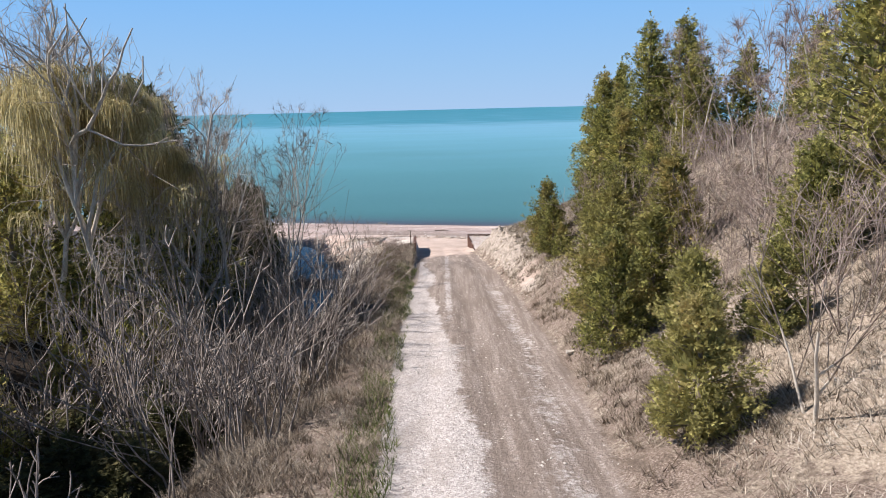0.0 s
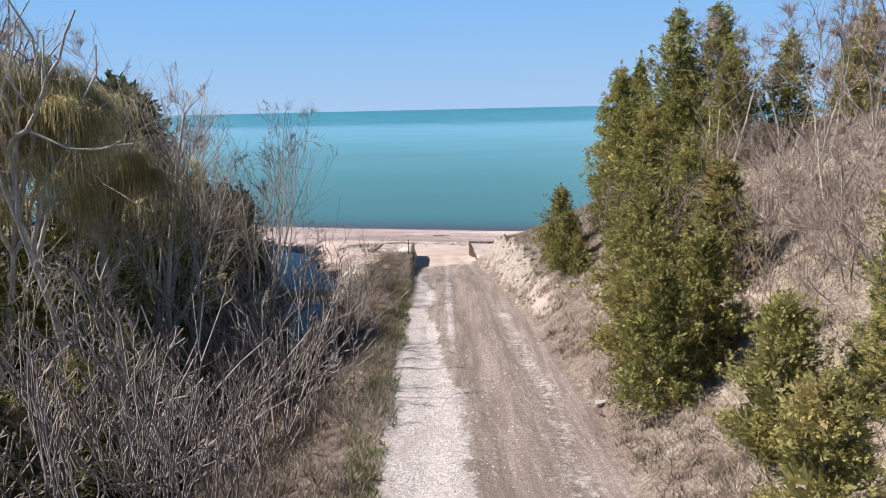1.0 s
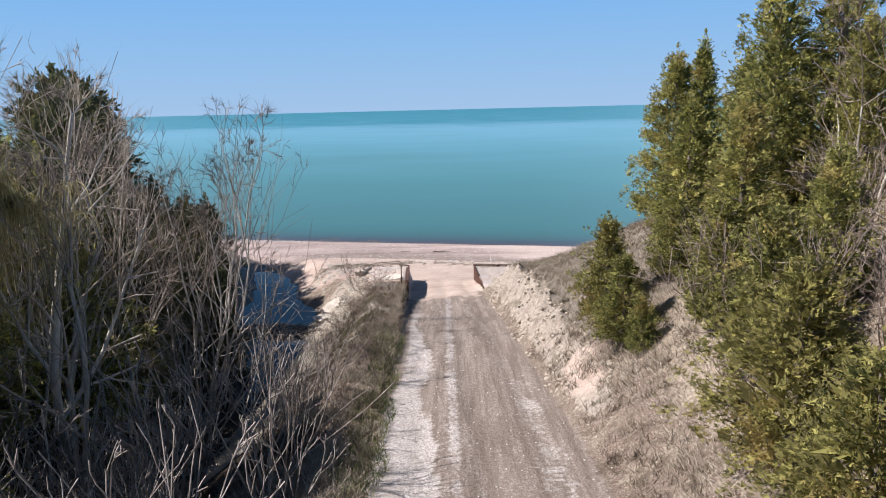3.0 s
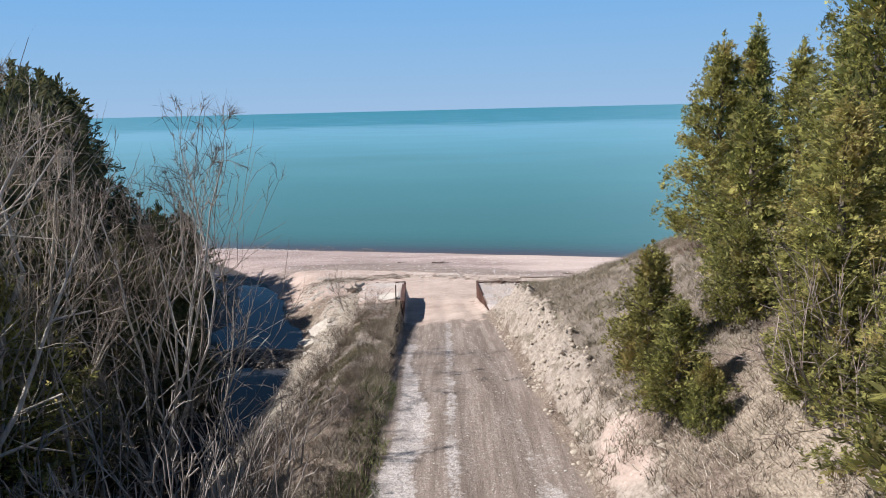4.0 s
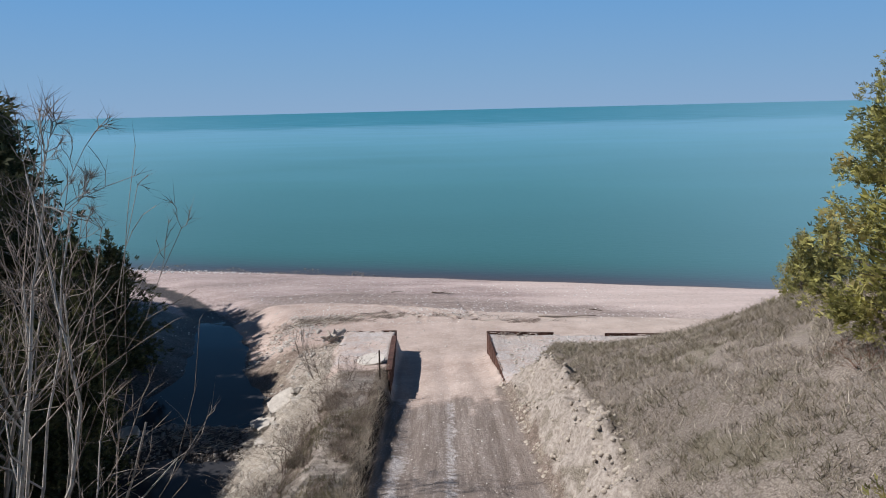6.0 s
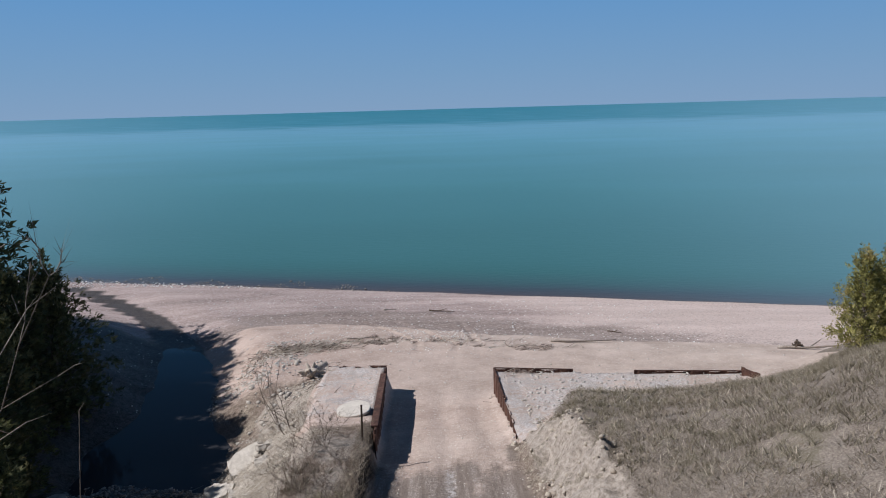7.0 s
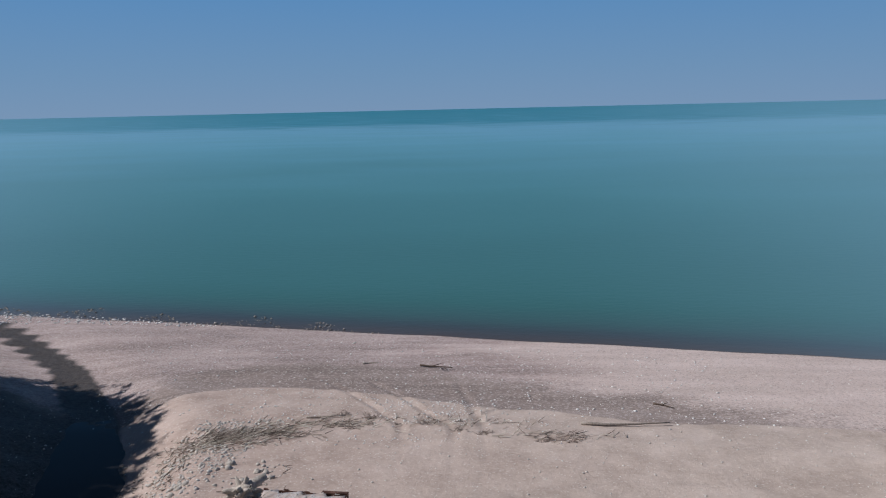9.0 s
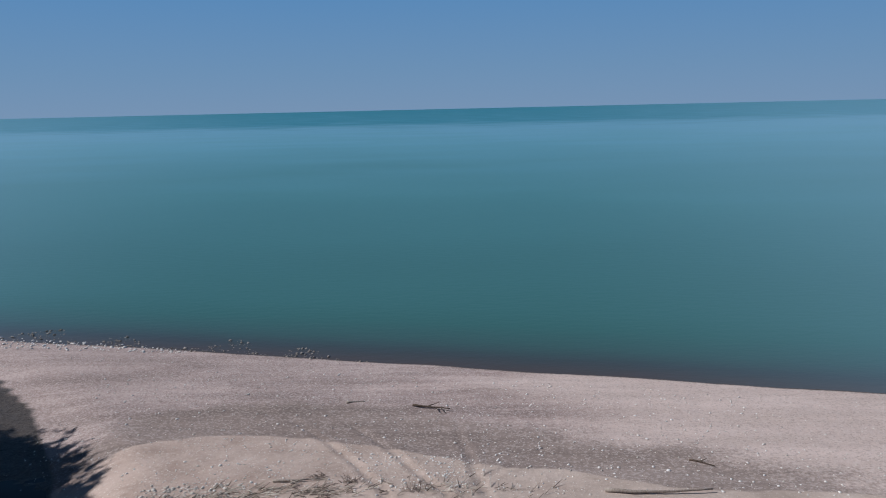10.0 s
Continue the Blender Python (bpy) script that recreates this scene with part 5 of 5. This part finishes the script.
# ---- dry grass ----
def blade_mesh(name, xs, ys, tall, wide, rng, lean=0.5):
    """Thin straws, one sliver each, standing or lying by the lean."""
    n = len(xs)
    base = np.stack([xs, ys, height(xs, ys) - 0.01], 1)
    a, bend = rng.uniform(0, 6.28, n), rng.uniform(0, 6.28, n)
    side = np.stack([np.cos(a), np.sin(a), 0 * a], 1) * (wide * rng.uniform(0.5, 1.5, n))[:, None]
    h = tall * rng.uniform(0.4, 1.3, n)
    off = np.stack([np.cos(bend), np.sin(bend), 0 * h], 1) * (lean * h * rng.uniform(0.2, 1.5, n))[:, None]
    verts = np.stack([base - side, base + side, base + off + np.stack([0 * h, 0 * h, h], 1)], 1).reshape(-1, 3)
    return mesh_of(name, verts, np.arange(3 * n).reshape(n, 3))


def lying_straws(name, xs, ys, length, wide, along_x, along_y, rng):
    """Long straws combed one way over the ground, each a thin sliver."""
    n = len(xs)
    a = np.arctan2(along_y, along_x) + rng.normal(0, 0.35, n)
    ln = length * rng.uniform(0.4, 1.5, n)
    ex, ey = xs + np.cos(a) * ln, ys + np.sin(a) * ln
    p = np.stack([xs, ys, height(xs, ys) + 0.01], 1)
    q = np.stack([ex, ey, height(ex, ey) + rng.uniform(0.01, 0.1, n)], 1)
    side = np.stack([-np.sin(a), np.cos(a), 0 * a], 1) * (wide * rng.uniform(0.5, 1.5, n))[:, None]
    mid = (p + q) / 2 + np.stack([0 * a, 0 * a, rng.uniform(0.0, 0.07, n)], 1)
    verts = np.stack([p - side, p + side, mid + side, mid - side, q], 1).reshape(-1, 3)
    k = (np.arange(n) * 5)[:, None, None]
    faces = (k + np.array([(0, 1, 2), (0, 2, 3), (3, 2, 4)])[None]).reshape(-1, 3)
    return mesh_of(name, verts, faces)


def scatter(n, x0, x1, y0, y1, keep, rng, patch=0.0, seed=3, scale=0.8):
    """Random places where keep(x, y) holds, gathered in patches."""
    xs, ys = rng.uniform(x0, x1, n), rng.uniform(y0, y1, n)
    ok = keep(xs, ys)
    if patch:
        ok &= value_noise(xs * scale, ys * scale, seed) * 0.6 + value_noise(xs * scale * 3, ys * scale * 3, seed + 1) * 0.4 + rng.uniform(-0.1, 0.1, n) > patch
    return xs[ok], ys[ok]


def bank_side(x, y):
    c = np.interp(y, STATIONS, LINES[10][0])
    return (y < grass_line(x) - 0.1 + 0.5 * fbm(x * 0.8, y * 0.8, 58, 3)) & (x > c + 0.1 - 0.3 * (y < 28)) & (bare_spot(x, y) < 0.35 + 0.5 * value_noise(x * 9, y * 9, 92))


def berm_side(x, y):
    r = np.interp(y, STATIONS, LINES[7][0])
    open_ground = (fbm(x * 0.45, y * 0.3, 73, 3) > -0.06) & (y > 31.5) & (x < -1.95)
    middle = np.interp(y, (30, 38, 46), (-2.75, -2.6, -2.7)) + 0.25 * np.sin(y * 0.9)
    open_ground |= (np.abs(x - middle) < 0.42) & (y > 31) & (value_noise(x * 6, y * 6, 75) > 0.22)
    return ~open_ground & (y < 44.8 + 0.6 * np.sin(x * 5)) & (x < r + 0.15) & (x > np.interp(y, (4, 26, 31, 40, 45, 48), (-5.5, -5, -4.1, -3.3, -3.3, -3.3)) + 0.5 * np.sin(1.7 * y) * (y > 30))


rng = np.random.default_rng(9)
xs, ys = scatter(150000, 2.6, 13, 4, 56, bank_side, rng, 0.38)
tagged(part("dry_grass", blade_mesh("dry_grass", xs, ys, 0.14, 0.008, rng, 1.6), DRY_GRASS), "pale dry grass covering the bank", "grass", kind="stuff")
xs, ys = scatter(190000, 2.6, 14, 26, 56, bank_side, rng, 0.5, 13, 0.55)
tagged(part("dry_grass", blade_mesh("dry_grass", xs, ys, 0.1, 0.005, rng, 1.4), DULL_GRASS), "dull brownish dune grass on the slope", "grass", kind="stuff")
cx0, cy0 = scatter(8200, 2.6, 14, 24, 56, bank_side, rng, 0.42, 17, 0.6)
xs, ys = np.repeat(cx0, 16) + rng.normal(0, 0.05, 16 * len(cx0)), np.repeat(cy0, 16) + rng.normal(0, 0.05, 16 * len(cx0))
tagged(part("grass_tufts", blade_mesh("grass_tufts", xs, ys, 0.17, 0.006, rng, 1.1), TUFT_GRASS), "dark olive-brown tufts of dune grass", "grass", kind="stuff")
weeds = lambda x, y: ((y < 30) & (x > np.interp(y, STATIONS, LINES[9][0]) + 0.1) & (x < 11)) | ((y < 32) & (x > -4.4) & (x < np.interp(y, STATIONS, LINES[8][0]) - 0.15))
cx0, cy0 = scatter(12000, -4.4, 11, 4, 32, weeds, rng, 0.4, 19, 0.7)
xs, ys = np.repeat(cx0, 14) + rng.normal(0, 0.06, 14 * len(cx0)), np.repeat(cy0, 14) + rng.normal(0, 0.06, 14 * len(cx0))
tagged(part("weed_tufts", blade_mesh("weed_tufts", xs, ys, 0.2, 0.007, rng, 1.0), WEED), "brown dead weeds and tussocks beside the track", "grass", kind="stuff")
xs, ys = scatter(150000, -5.5, -0.7, 4, 48, berm_side, rng, 0.52, 23)
tagged(part("dry_grass", blade_mesh("dry_grass", xs, ys, 0.2, 0.0055, rng, 1.3), DRY_GRASS), "dry grass on the berm beside the track", "grass", kind="stuff")
inner_berm = lambda x, y: berm_side(x, y) & (x < np.interp(y, STATIONS, LINES[7][0]) - 0.3)
xs, ys = scatter(100000, -4.5, -1.2, 31, 48, inner_berm, rng, 0.6, 33, 0.9)
tagged(part("dry_grass", blade_mesh("dry_grass", xs, ys, 0.28, 0.006, rng, 0.8), DULL_GRASS), "tall brown dead weeds on the berm", "grass", kind="stuff")
mid_berm = lambda x, y: (x > -3.6) & (x < -1.9) & (y > 31) & (y < 43)
xs, ys = scatter(20000, -3.7, -1.8, 31, 43, mid_berm, rng, 0.54, 83)
tagged(part("green_grass", blade_mesh("green_grass", xs, ys, 0.15, 0.006, rng, 0.9), OLIVE_GRASS), "greenish grass on the middle of the berm", "grass", kind="stuff")
ledge = lambda x, y: np.abs(x - np.interp(y, STATIONS, LINES[7][0]) + 0.1) < 0.22
xs, ys = scatter(15000, -2.2, -1.2, 32, 47.4, ledge, rng, 0.3, 53)
tagged(part("dry_grass", blade_mesh("dry_grass", xs, ys, 0.15, 0.006, rng, 1.0), DRY_GRASS), "tan straw overhanging the edge of the berm", "grass", kind="stuff")
drift_slope = lambda x, y: (x > np.interp(y, (28, 40, 48), (-6.4, -6.2, -6.6))) & (x < np.interp(y, (26, 31, 40, 45, 52), (-4.7, -4.4, -3.6, -3.8, -4.1)))
xs, ys = scatter(60000, -6.7, -3.5, 28, 50, drift_slope, rng, 0.4, 63)
tagged(part("dry_straw", blade_mesh("dry_straw", xs, ys, 0.14, 0.007, rng, 2.4), PALE_STRAW), "pale dry straw lying on the creek slope", "straw", kind="stuff")
xs, ys = scatter(16000, -6.7, -3.6, 28, 49, drift_slope, rng, 0.3, 64)
tagged(part("dry_straw", lying_straws("dry_straw", xs, ys, 0.42, 0.009, -0.75, -0.65, rng), PALE_STRAW), "long bleached reeds combed down the creek slope", "straw", kind="stuff")
near_slope = lambda x, y: (x > np.interp(y, STATIONS, LINES[10][0]) + 0.2) & (y < 26)
xs, ys = scatter(46000, 3.6, 10, 3.5, 26, near_slope, rng, 0.42, 93, 0.6)
tagged(part("dry_straw", blade_mesh("dry_straw", xs, ys, 0.1, 0.007, rng, 2.2), PALE_STRAW), "flattened pale straw on the slope under the cedars", "straw", kind="stuff")
edge_strip = lambda x, y: np.abs(x - np.interp(y, STATIONS, LINES[8][0]) + 0.3) < 0.3 + 0.2 * value_noise(y * 0.7, y * 0, 3)
xs, ys = scatter(26000, -2.4, -0.4, 4, 34, edge_strip, rng, 0.36, 43)
tagged(part("green_grass", blade_mesh("green_grass", xs, ys, 0.17, 0.008, rng, 0.8), GREEN_GRASS), "green spring grass along the track's edge", "grass", kind="stuff")

# ---- stones, clods and shells ----
rng = np.random.default_rng(15)


def strewn(name, n, x0, x1, y0, y1, keep, small, large, material, label, category, seed, patch=0.0, sink=0.25):
    xs, ys = scatter(n, x0, x1, y0, y1, keep, rng, patch, seed)
    size = small + (large - small) * rng.uniform(0, 1, len(xs)) ** 3
    v, f = stones(np.stack([xs, ys, height(xs, ys) + size * (0.3 - sink)], 1), size, seed)
    return tagged(part(name, mesh_of(name, v, f), material), label, category, kind="stuff")


strewn("pebbles", 5200, -22, 20, 53, 75, lambda x, y: (shore(x, y) > 0.4) & (np.abs(x - np.interp(y, CREEK_Y, CREEK_X)) > 1.2) & ((x < -4.2) | (y > wall_front(x) + 0.1)), 0.015, 0.09, PEBBLE, "pale pebbles and shells strewn on the beach", "pebbles", 101)
strewn("pebbles", 2200, -1.6, 3.2, 4, 52, lambda x, y: (x > np.interp(y, STATIONS, LINES[8][0])) & (x < np.interp(y, STATIONS, LINES[9][0]) + 0.2), 0.012, 0.06, PEBBLE, "pale gravel on the track", "pebbles", 102)
strewn("clods", 3600, 1.9, 4.4, 25, 50, lambda x, y: (x > np.interp(y, STATIONS, LINES[9][0]) - 0.1) & (x < np.interp(y, STATIONS, LINES[10][0]) + 0.3), 0.03, 0.2, CLOD, "sandy clods and stones on the eroded bank", "clods", 103, 0.42, 0.34)
strewn("rubble", 1500, -7.3, -3.4, 29, 57, lambda x, y: x < np.interp(y, (26, 31, 40, 45, 52), (-4.9, -4.6, -3.7, -3.9, -4.2)) - 0.2, 0.05, 0.3, STONE, "broken stone rubble on the creek slope", "rubble", 104, 0.42)
strewn("rubble", 2600, -9.3, -4.9, 54.5, 60.5, lambda x, y: np.abs(x + 7.3 - 0.25 * (y - 57)) < 1.4, 0.03, 0.15, PEBBLE, "pale stones heaped beside the creek mouth", "rubble", 109, 0.35)
strewn("rubble", 1500, -11.4, -6.4, 44.8, 48.8, lambda x, y: x < 0, 0.04, 0.2, DARK_STONE, "stones and debris lying across the creek", "rubble", 105, 0.25)
strewn("pebbles", 480, -4.0, -1.95, 48, 53.4, lambda x, y: y < wall_front(x), 0.02, 0.07, PEBBLE, "gravel on the filled ground behind the wall", "pebbles", 106)
strewn("pebbles", 2600, 2.0, 10.2, 46.5, 52, lambda x, y: (y < wall_front(x) - 0.05) & (y > grass_line(x) - 0.2), 0.022, 0.12, PEBBLE, "gravel on the filled ground behind the wall", "pebbles", 107)
strewn("pebbles", 2600, -27, -12, 71, 80, lambda x, y: np.abs(shore(x, y) - 0.35) < 0.3 + 0.1 * (-12 - x), 0.05, 0.2, SHELL, "wave-washed stones at the water's edge", "pebbles", 108)
xs, ys = scatter(9000, -30, -3, 69, 81, lambda x, y: (shore(x, y) < 0.25) & (shore(x, y) > -2.4 * value_noise(x * 0.5, y * 0, 115) * smooth(-3, -8, x)), rng, 0.36, 113, 0.9)
size = 0.05 + 0.13 * rng.uniform(0, 1, len(xs)) ** 3
me = mesh_of("shore_stones", *stones(np.stack([xs, ys, size * rng.uniform(-0.35, 0.2, len(xs))], 1), size, 114))
tagged(part("shore_stones", me, DARK_STONE), "wet stones breaking the shallow water along the shore", "stones", kind="stuff")
strewn("shells", 1500, -8, 4, 58, 64.5, lambda x, y: x < 4, 0.018, 0.085, SHELL, "white shell fragments strewn over the sand", "shells", 121, 0.45)


# ---- broken concrete ----
def slab(name, place, size, turn, seed, label):
    """A broken slab: an uneven many-sided plate with chipped edges."""
    r = random.Random(seed)
    bm = bmesh.new()
    n = 9
    ring = []
    for k in range(n):
        a = 2 * math.pi * k / n
        rad = r.uniform(0.66, 1.1)
        ring.append((math.cos(a) * rad * size[0] / 2, math.sin(a) * rad * size[1] / 2))
    low = [bm.verts.new((x * 0.96, y * 0.96, 0)) for x, y in ring]
    high = [bm.verts.new((x, y, size[2] * r.uniform(0.9, 1.1))) for x, y in ring]
    bm.faces.new(high)
    bm.faces.new(low[::-1])
    for k in range(n):
        bm.faces.new((low[k], low[(k + 1) % n], high[(k + 1) % n], high[k]))
    bmesh.ops.triangulate(bm, faces=[f for f in bm.faces if len(f.verts) > 4])
    bmesh.ops.subdivide_edges(bm, edges=bm.edges[:], cuts=2, use_grid_fill=True)
    for v in bm.verts:
        v.co += Vector((r.uniform(-1, 1), r.uniform(-1, 1), r.uniform(-1, 1))) * size[2] * 0.09
    bmesh.ops.bevel(bm, geom=[e for e in bm.edges if e.calc_face_angle(0) > 1.0], offset=size[2] * 0.05, segments=1, affect="EDGES")
    bmesh.ops.recalc_face_normals(bm, faces=bm.faces)
    ob = part(name, bm, SHELL_CONCRETE)
    ob.matrix_basis = pose(*place, *turn)
    return tagged(ob, label, "concrete")


def disc(radius, thick, seed, sides=26):
    """A worn concrete disc with a rounded, chipped rim."""
    r = random.Random(seed)
    bm, rings = bmesh.new(), []
    chip = [1 + r.uniform(-0.05, 0.02) for k in range(sides)]
    for rad, z in ((0.92, 0.0), (1.0, 0.15), (1.0, 0.85), (0.95, 1.0), (0.5, 1.04)):
        rings.append([bm.verts.new((math.cos(2 * math.pi * k / sides) * rad * radius * chip[k], math.sin(2 * math.pi * k / sides) * rad * radius * chip[k], z * thick)) for k in range(sides)])
    for a, b in zip(rings, rings[1:]):
        for k in range(sides):
            bm.faces.new((a[k], a[(k + 1) % sides], b[(k + 1) % sides], b[k]))
    bm.faces.new(rings[0][::-1])
    bm.faces.new(rings[-1])
    return bm


well = thing("well_cover", (-2.48, 48.2, ground_at(-2.48, 48.2) - 0.06), "pale round concrete cover on a low well ring", "well cover")
part("ring", disc(0.34, 0.2, 3), CONCRETE, well)
lid = part("lid", disc(0.52, 0.08, 4), SHELL_CONCRETE, well, "pale concrete lid")
lid.matrix_basis = pose(-0.04, 0, 0.2, 4, -5, 0)
slab("concrete_slab", (-5.75, 48.1, ground_at(-5.75, 48.1) + 0.12), (1.1, 1.35, 0.15), (20, -22, 12), 2, "large pale broken concrete slab on the creek slope")
slab("concrete_slab", (-6.15, 46.7, ground_at(-6.15, 46.7) + 0.2), (1.2, 0.8, 0.2), (12, -10, -15), 3, "pale broken concrete slab on the creek slope")
slab("concrete_slab", (-5.2, 48.0, ground_at(-5.2, 48.0) + 0.05), (0.8, 0.6, 0.18), (-15, 22, 60), 4, "small tilted piece of broken concrete")
for k, (x, y, w) in enumerate(((-5.8, 48.6, 0.6), (-6.0, 45.6, 0.5), (-5.15, 48.5, 0.35), (-5.6, 44.6, 0.45), (-5.9, 47.6, 0.45), (-5.0, 46.9, 0.5), (-5.6, 46.1, 0.4), (-4.8, 48.9, 0.55), (-6.2, 47.0, 0.35), (-5.3, 45.3, 0.4))):
    slab("concrete_slab", (x, y, ground_at(x, y)), (w, w * 0.7, w * 0.35), (12 * math.sin(k * 2.1), -14 + 5 * k, 47 * k), 20 + k, "small tilted piece of broken concrete")
slab("concrete_slab", (-10.9, 46.6, ground_at(-10.9, 46.6) + 0.1), (1.2, 0.8, 0.2), (5, -10, 15), 5, "grey concrete slab at the creek's far side")

# ---- steel post ----
post = thing("steel_post", (-2.0, 45.7, ground_at(-2.0, 45.7) - 0.2), "thin dark steel post standing on the berm", "post")
part("shaft", tube_mesh("shaft", [(0, 0, 0, 0.02, 0, 1.18, 0.028, 0.026)], 8), DARK_WOOD, post)


# ---- driftwood ----
def drift_log(name, place, length, r, turn, seed, label, material, branches=2):
    """A bent log; its side branches are parts."""
    rng2 = np.random.default_rng(seed)
    pts, d = [np.zeros(3)], np.array([1.0, 0, 0.02])
    for k in range(8):
        d = d + np.array([0, rng2.normal(0, 0.12), rng2.normal(0, 0.02)])
        d /= np.linalg.norm(d)
        pts.append(pts[-1] + d * length / 8)
    ob = part(name, chain(pts, [r * (1 - 0.08 * k) for k in range(9)]), material)
    ob.matrix_basis = pose(*place, 0, 0, turn)
    for k in (3, 5, 6)[:branches]:
        e = np.array([0.6, rng2.choice((-1, 1)) * 0.8, 0.12])
        q = pts[k]
        part("branch", chain([q, q + e * length * 0.16, q + e * length * 0.32 + np.array([0.03, 0, 0.02])], [r * 0.5, r * 0.38, r * 0.15]), material, ob)
    return tagged(ob, label, "driftwood")


def on(x, y, up=0.0):
    return (x, y, ground_at(x, y) + up)


drift_log("driftwood_branch", on(-0.75, 67.5, 0.06), 1.5, 0.045, -28, 1, "dark forked driftwood branch on the beach", DARK_WOOD, 3)
drift_log("driftwood_log", on(4.9, 60.1, 0.05), 3.0, 0.06, -9, 2, "long weathered driftwood log on the sand", DRIFTWOOD, 0)
drift_log("driftwood_log", on(-3.3, 67.9, 0.03), 0.7, 0.05, 8, 3, "short pale driftwood stick on the beach", DRIFTWOOD, 0)
drift_log("driftwood_log", on(8.0, 62.5, 0.03), 0.8, 0.035, -30, 4, "thin driftwood stick on the sand", DARK_WOOD, 1)
drift_log("driftwood_log", on(-4.4, 60.6, 0.04), 1.3, 0.04, 5, 5, "weathered driftwood stick in the wrack line", DRIFTWOOD, 1)
drift_log("driftwood_log", on(14.6, 58.8, 0.05), 3.4, 0.07, -14, 6, "weathered driftwood log below the dune", DRIFTWOOD, 1)


def stump(place, size, turn, seed, label, material):
    """A broken trunk with a tangle of roots."""
    rng2 = np.random.default_rng(seed)
    ob = part("driftwood_stump", chain([(-0.1 * size, 0, 0.02), (0.1 * size, 0, 0.12 * size), (0.55 * size, 0.05, 0.3 * size)], [0.15 * size, 0.13 * size, 0.08 * size]), material)
    ob.matrix_basis = pose(*place, 0, 0, turn)
    for k in range(22):
        d = np.array([rng2.normal(0.1, 0.6), rng2.normal(0, 0.7), rng2.uniform(-0.05, 0.8)])
        d /= np.linalg.norm(d)
        pts = [np.zeros(3)]
        for j in range(3):
            pts.append(pts[-1] + d * size * rng2.uniform(0.09, 0.18))
            d = d + rng2.normal(0, 0.35, 3)
            d /= np.linalg.norm(d)
        part("root", chain(pts, [0.11 * size, 0.085 * size, 0.06 * size, 0.025 * size], 6), material, ob)
    return tagged(ob, label, "driftwood")


stump(on(-4.95, 54.5, 0.14), 1.2, 20, 3, "pale driftwood root stump leaning by the wall's corner", PALE_WOOD)
stump(on(15.4, 58.7, 0.12), 0.6, 60, 4, "dark driftwood stump below the dune", DARK_WOOD)

# ---- wrack: reeds and twigs washed up on the beach ----
reeds, sticks = [], []
for cx0, cy0, sx, sy, m in ((-7.2, 58.6, 0.9, 0.45, 420), (-8.2, 56.8, 0.5, 0.9, 200), (-5.6, 59.2, 0.8, 0.25, 260), (-5.0, 51.5, 0.6, 2.0, 220), (1.5, 60.2, 1.2, 0.3, 40), (2.6, 51.6, 0.6, 0.15, 25), (-8.8, 46.7, 1.2, 0.7, 190), (-7.4, 47.3, 0.5, 0.6, 90), (-4.0, 60.0, 1.2, 0.15, 110), (-1.0, 60.2, 1.4, 0.3, 70), (3.6, 58.9, 1.2, 0.2, 60)):
    for k in range(m):
        x, y = cx0 + rng.normal(0, sx), cy0 + rng.normal(0, sy)
        a, ln = rng.normal(0.3, 0.7), rng.uniform(0.1, 0.5)
        z = ground_at(x, y) + 0.02
        (reeds if k % 5 < 3 else sticks).append((x, y, z, x + math.cos(a) * ln, y + math.sin(a) * ln, z + rng.uniform(0, 0.1), rng.uniform(0.008, 0.02), 0.006))
tagged(part("wrack", mesh_of("wrack", *tubes(reeds, 3)), PALE_STRAW), "line of bleached dead reeds washed up on the sand", "wrack", kind="stuff")
tagged(part("wrack", mesh_of("wrack", *tubes(sticks, 3)), DARK_TWIG), "dark twigs washed up among the reeds", "wrack", kind="stuff")


# small heaps of crossing twigs in the wrack
segs = []
for x, y, wide, tall in ((-3.2, 60.9, 0.5, 0.3), (-2.2, 60.6, 0.4, 0.4), (-2.9, 59.8, 0.7, 0.15), (-0.4, 60.0, 0.4, 0.45), (0.8, 59.4, 0.5, 0.2), (1.6, 59.1, 0.45, 0.2), (4.3, 58.6, 0.9, 0.25), (3.6, 58.5, 0.5, 0.15), (-5.2, 59.2, 0.9, 0.2), (-6.4, 58.9, 1.0, 0.22), (-7.6, 58.3, 0.9, 0.2), (2.7, 51.75, 0.5, 0.25)):
    for k in range(int(26 + 40 * wide)):
        a, f = rng.uniform(0, 6.28), rng.uniform(0, 1)
        p = np.array([rng.normal(x, wide * 0.35), rng.normal(y, wide * 0.2), ground_at(x, y) + 0.01 + 0.2 * tall * f * f])
        q = p + np.array([math.cos(a) * 0.3 * wide, math.sin(a) * 0.2 * wide, 0.6 * tall * rng.uniform(0, 1.0) ** 3])
        segs.append((*p, *q, rng.uniform(0.007, 0.016), 0.004))
tagged(part("twig_heaps", mesh_of("twig_heaps", *tubes(segs, 4)), BROWN_TWIG), "small heaps of dark twigs washed up on the sand", "driftwood", kind="stuff")
# scattered shells and white pebbles on the shingle
strewn("shells", 500, -1.9, 1.4, 59.6, 63.0, lambda x, y: y > 60, 0.03, 0.1, SHELL, "white shell bits pressed along the tyre tracks", "shells", 122, 0.45)
strewn("shells", 1300, -14, 12, 60, 72, lambda x, y: shore(x, y) > 1.5, 0.032, 0.12, SHELL, "white shells and pebbles scattered over the beach", "shells", 120)

# ---- pale litter at the track's edge ----
slab("flat_stone", on(3.12, 16.15, 0.02), (0.42, 0.16, 0.07), (4, 5, 35), 9, "long white flat stone at the edge of the track")
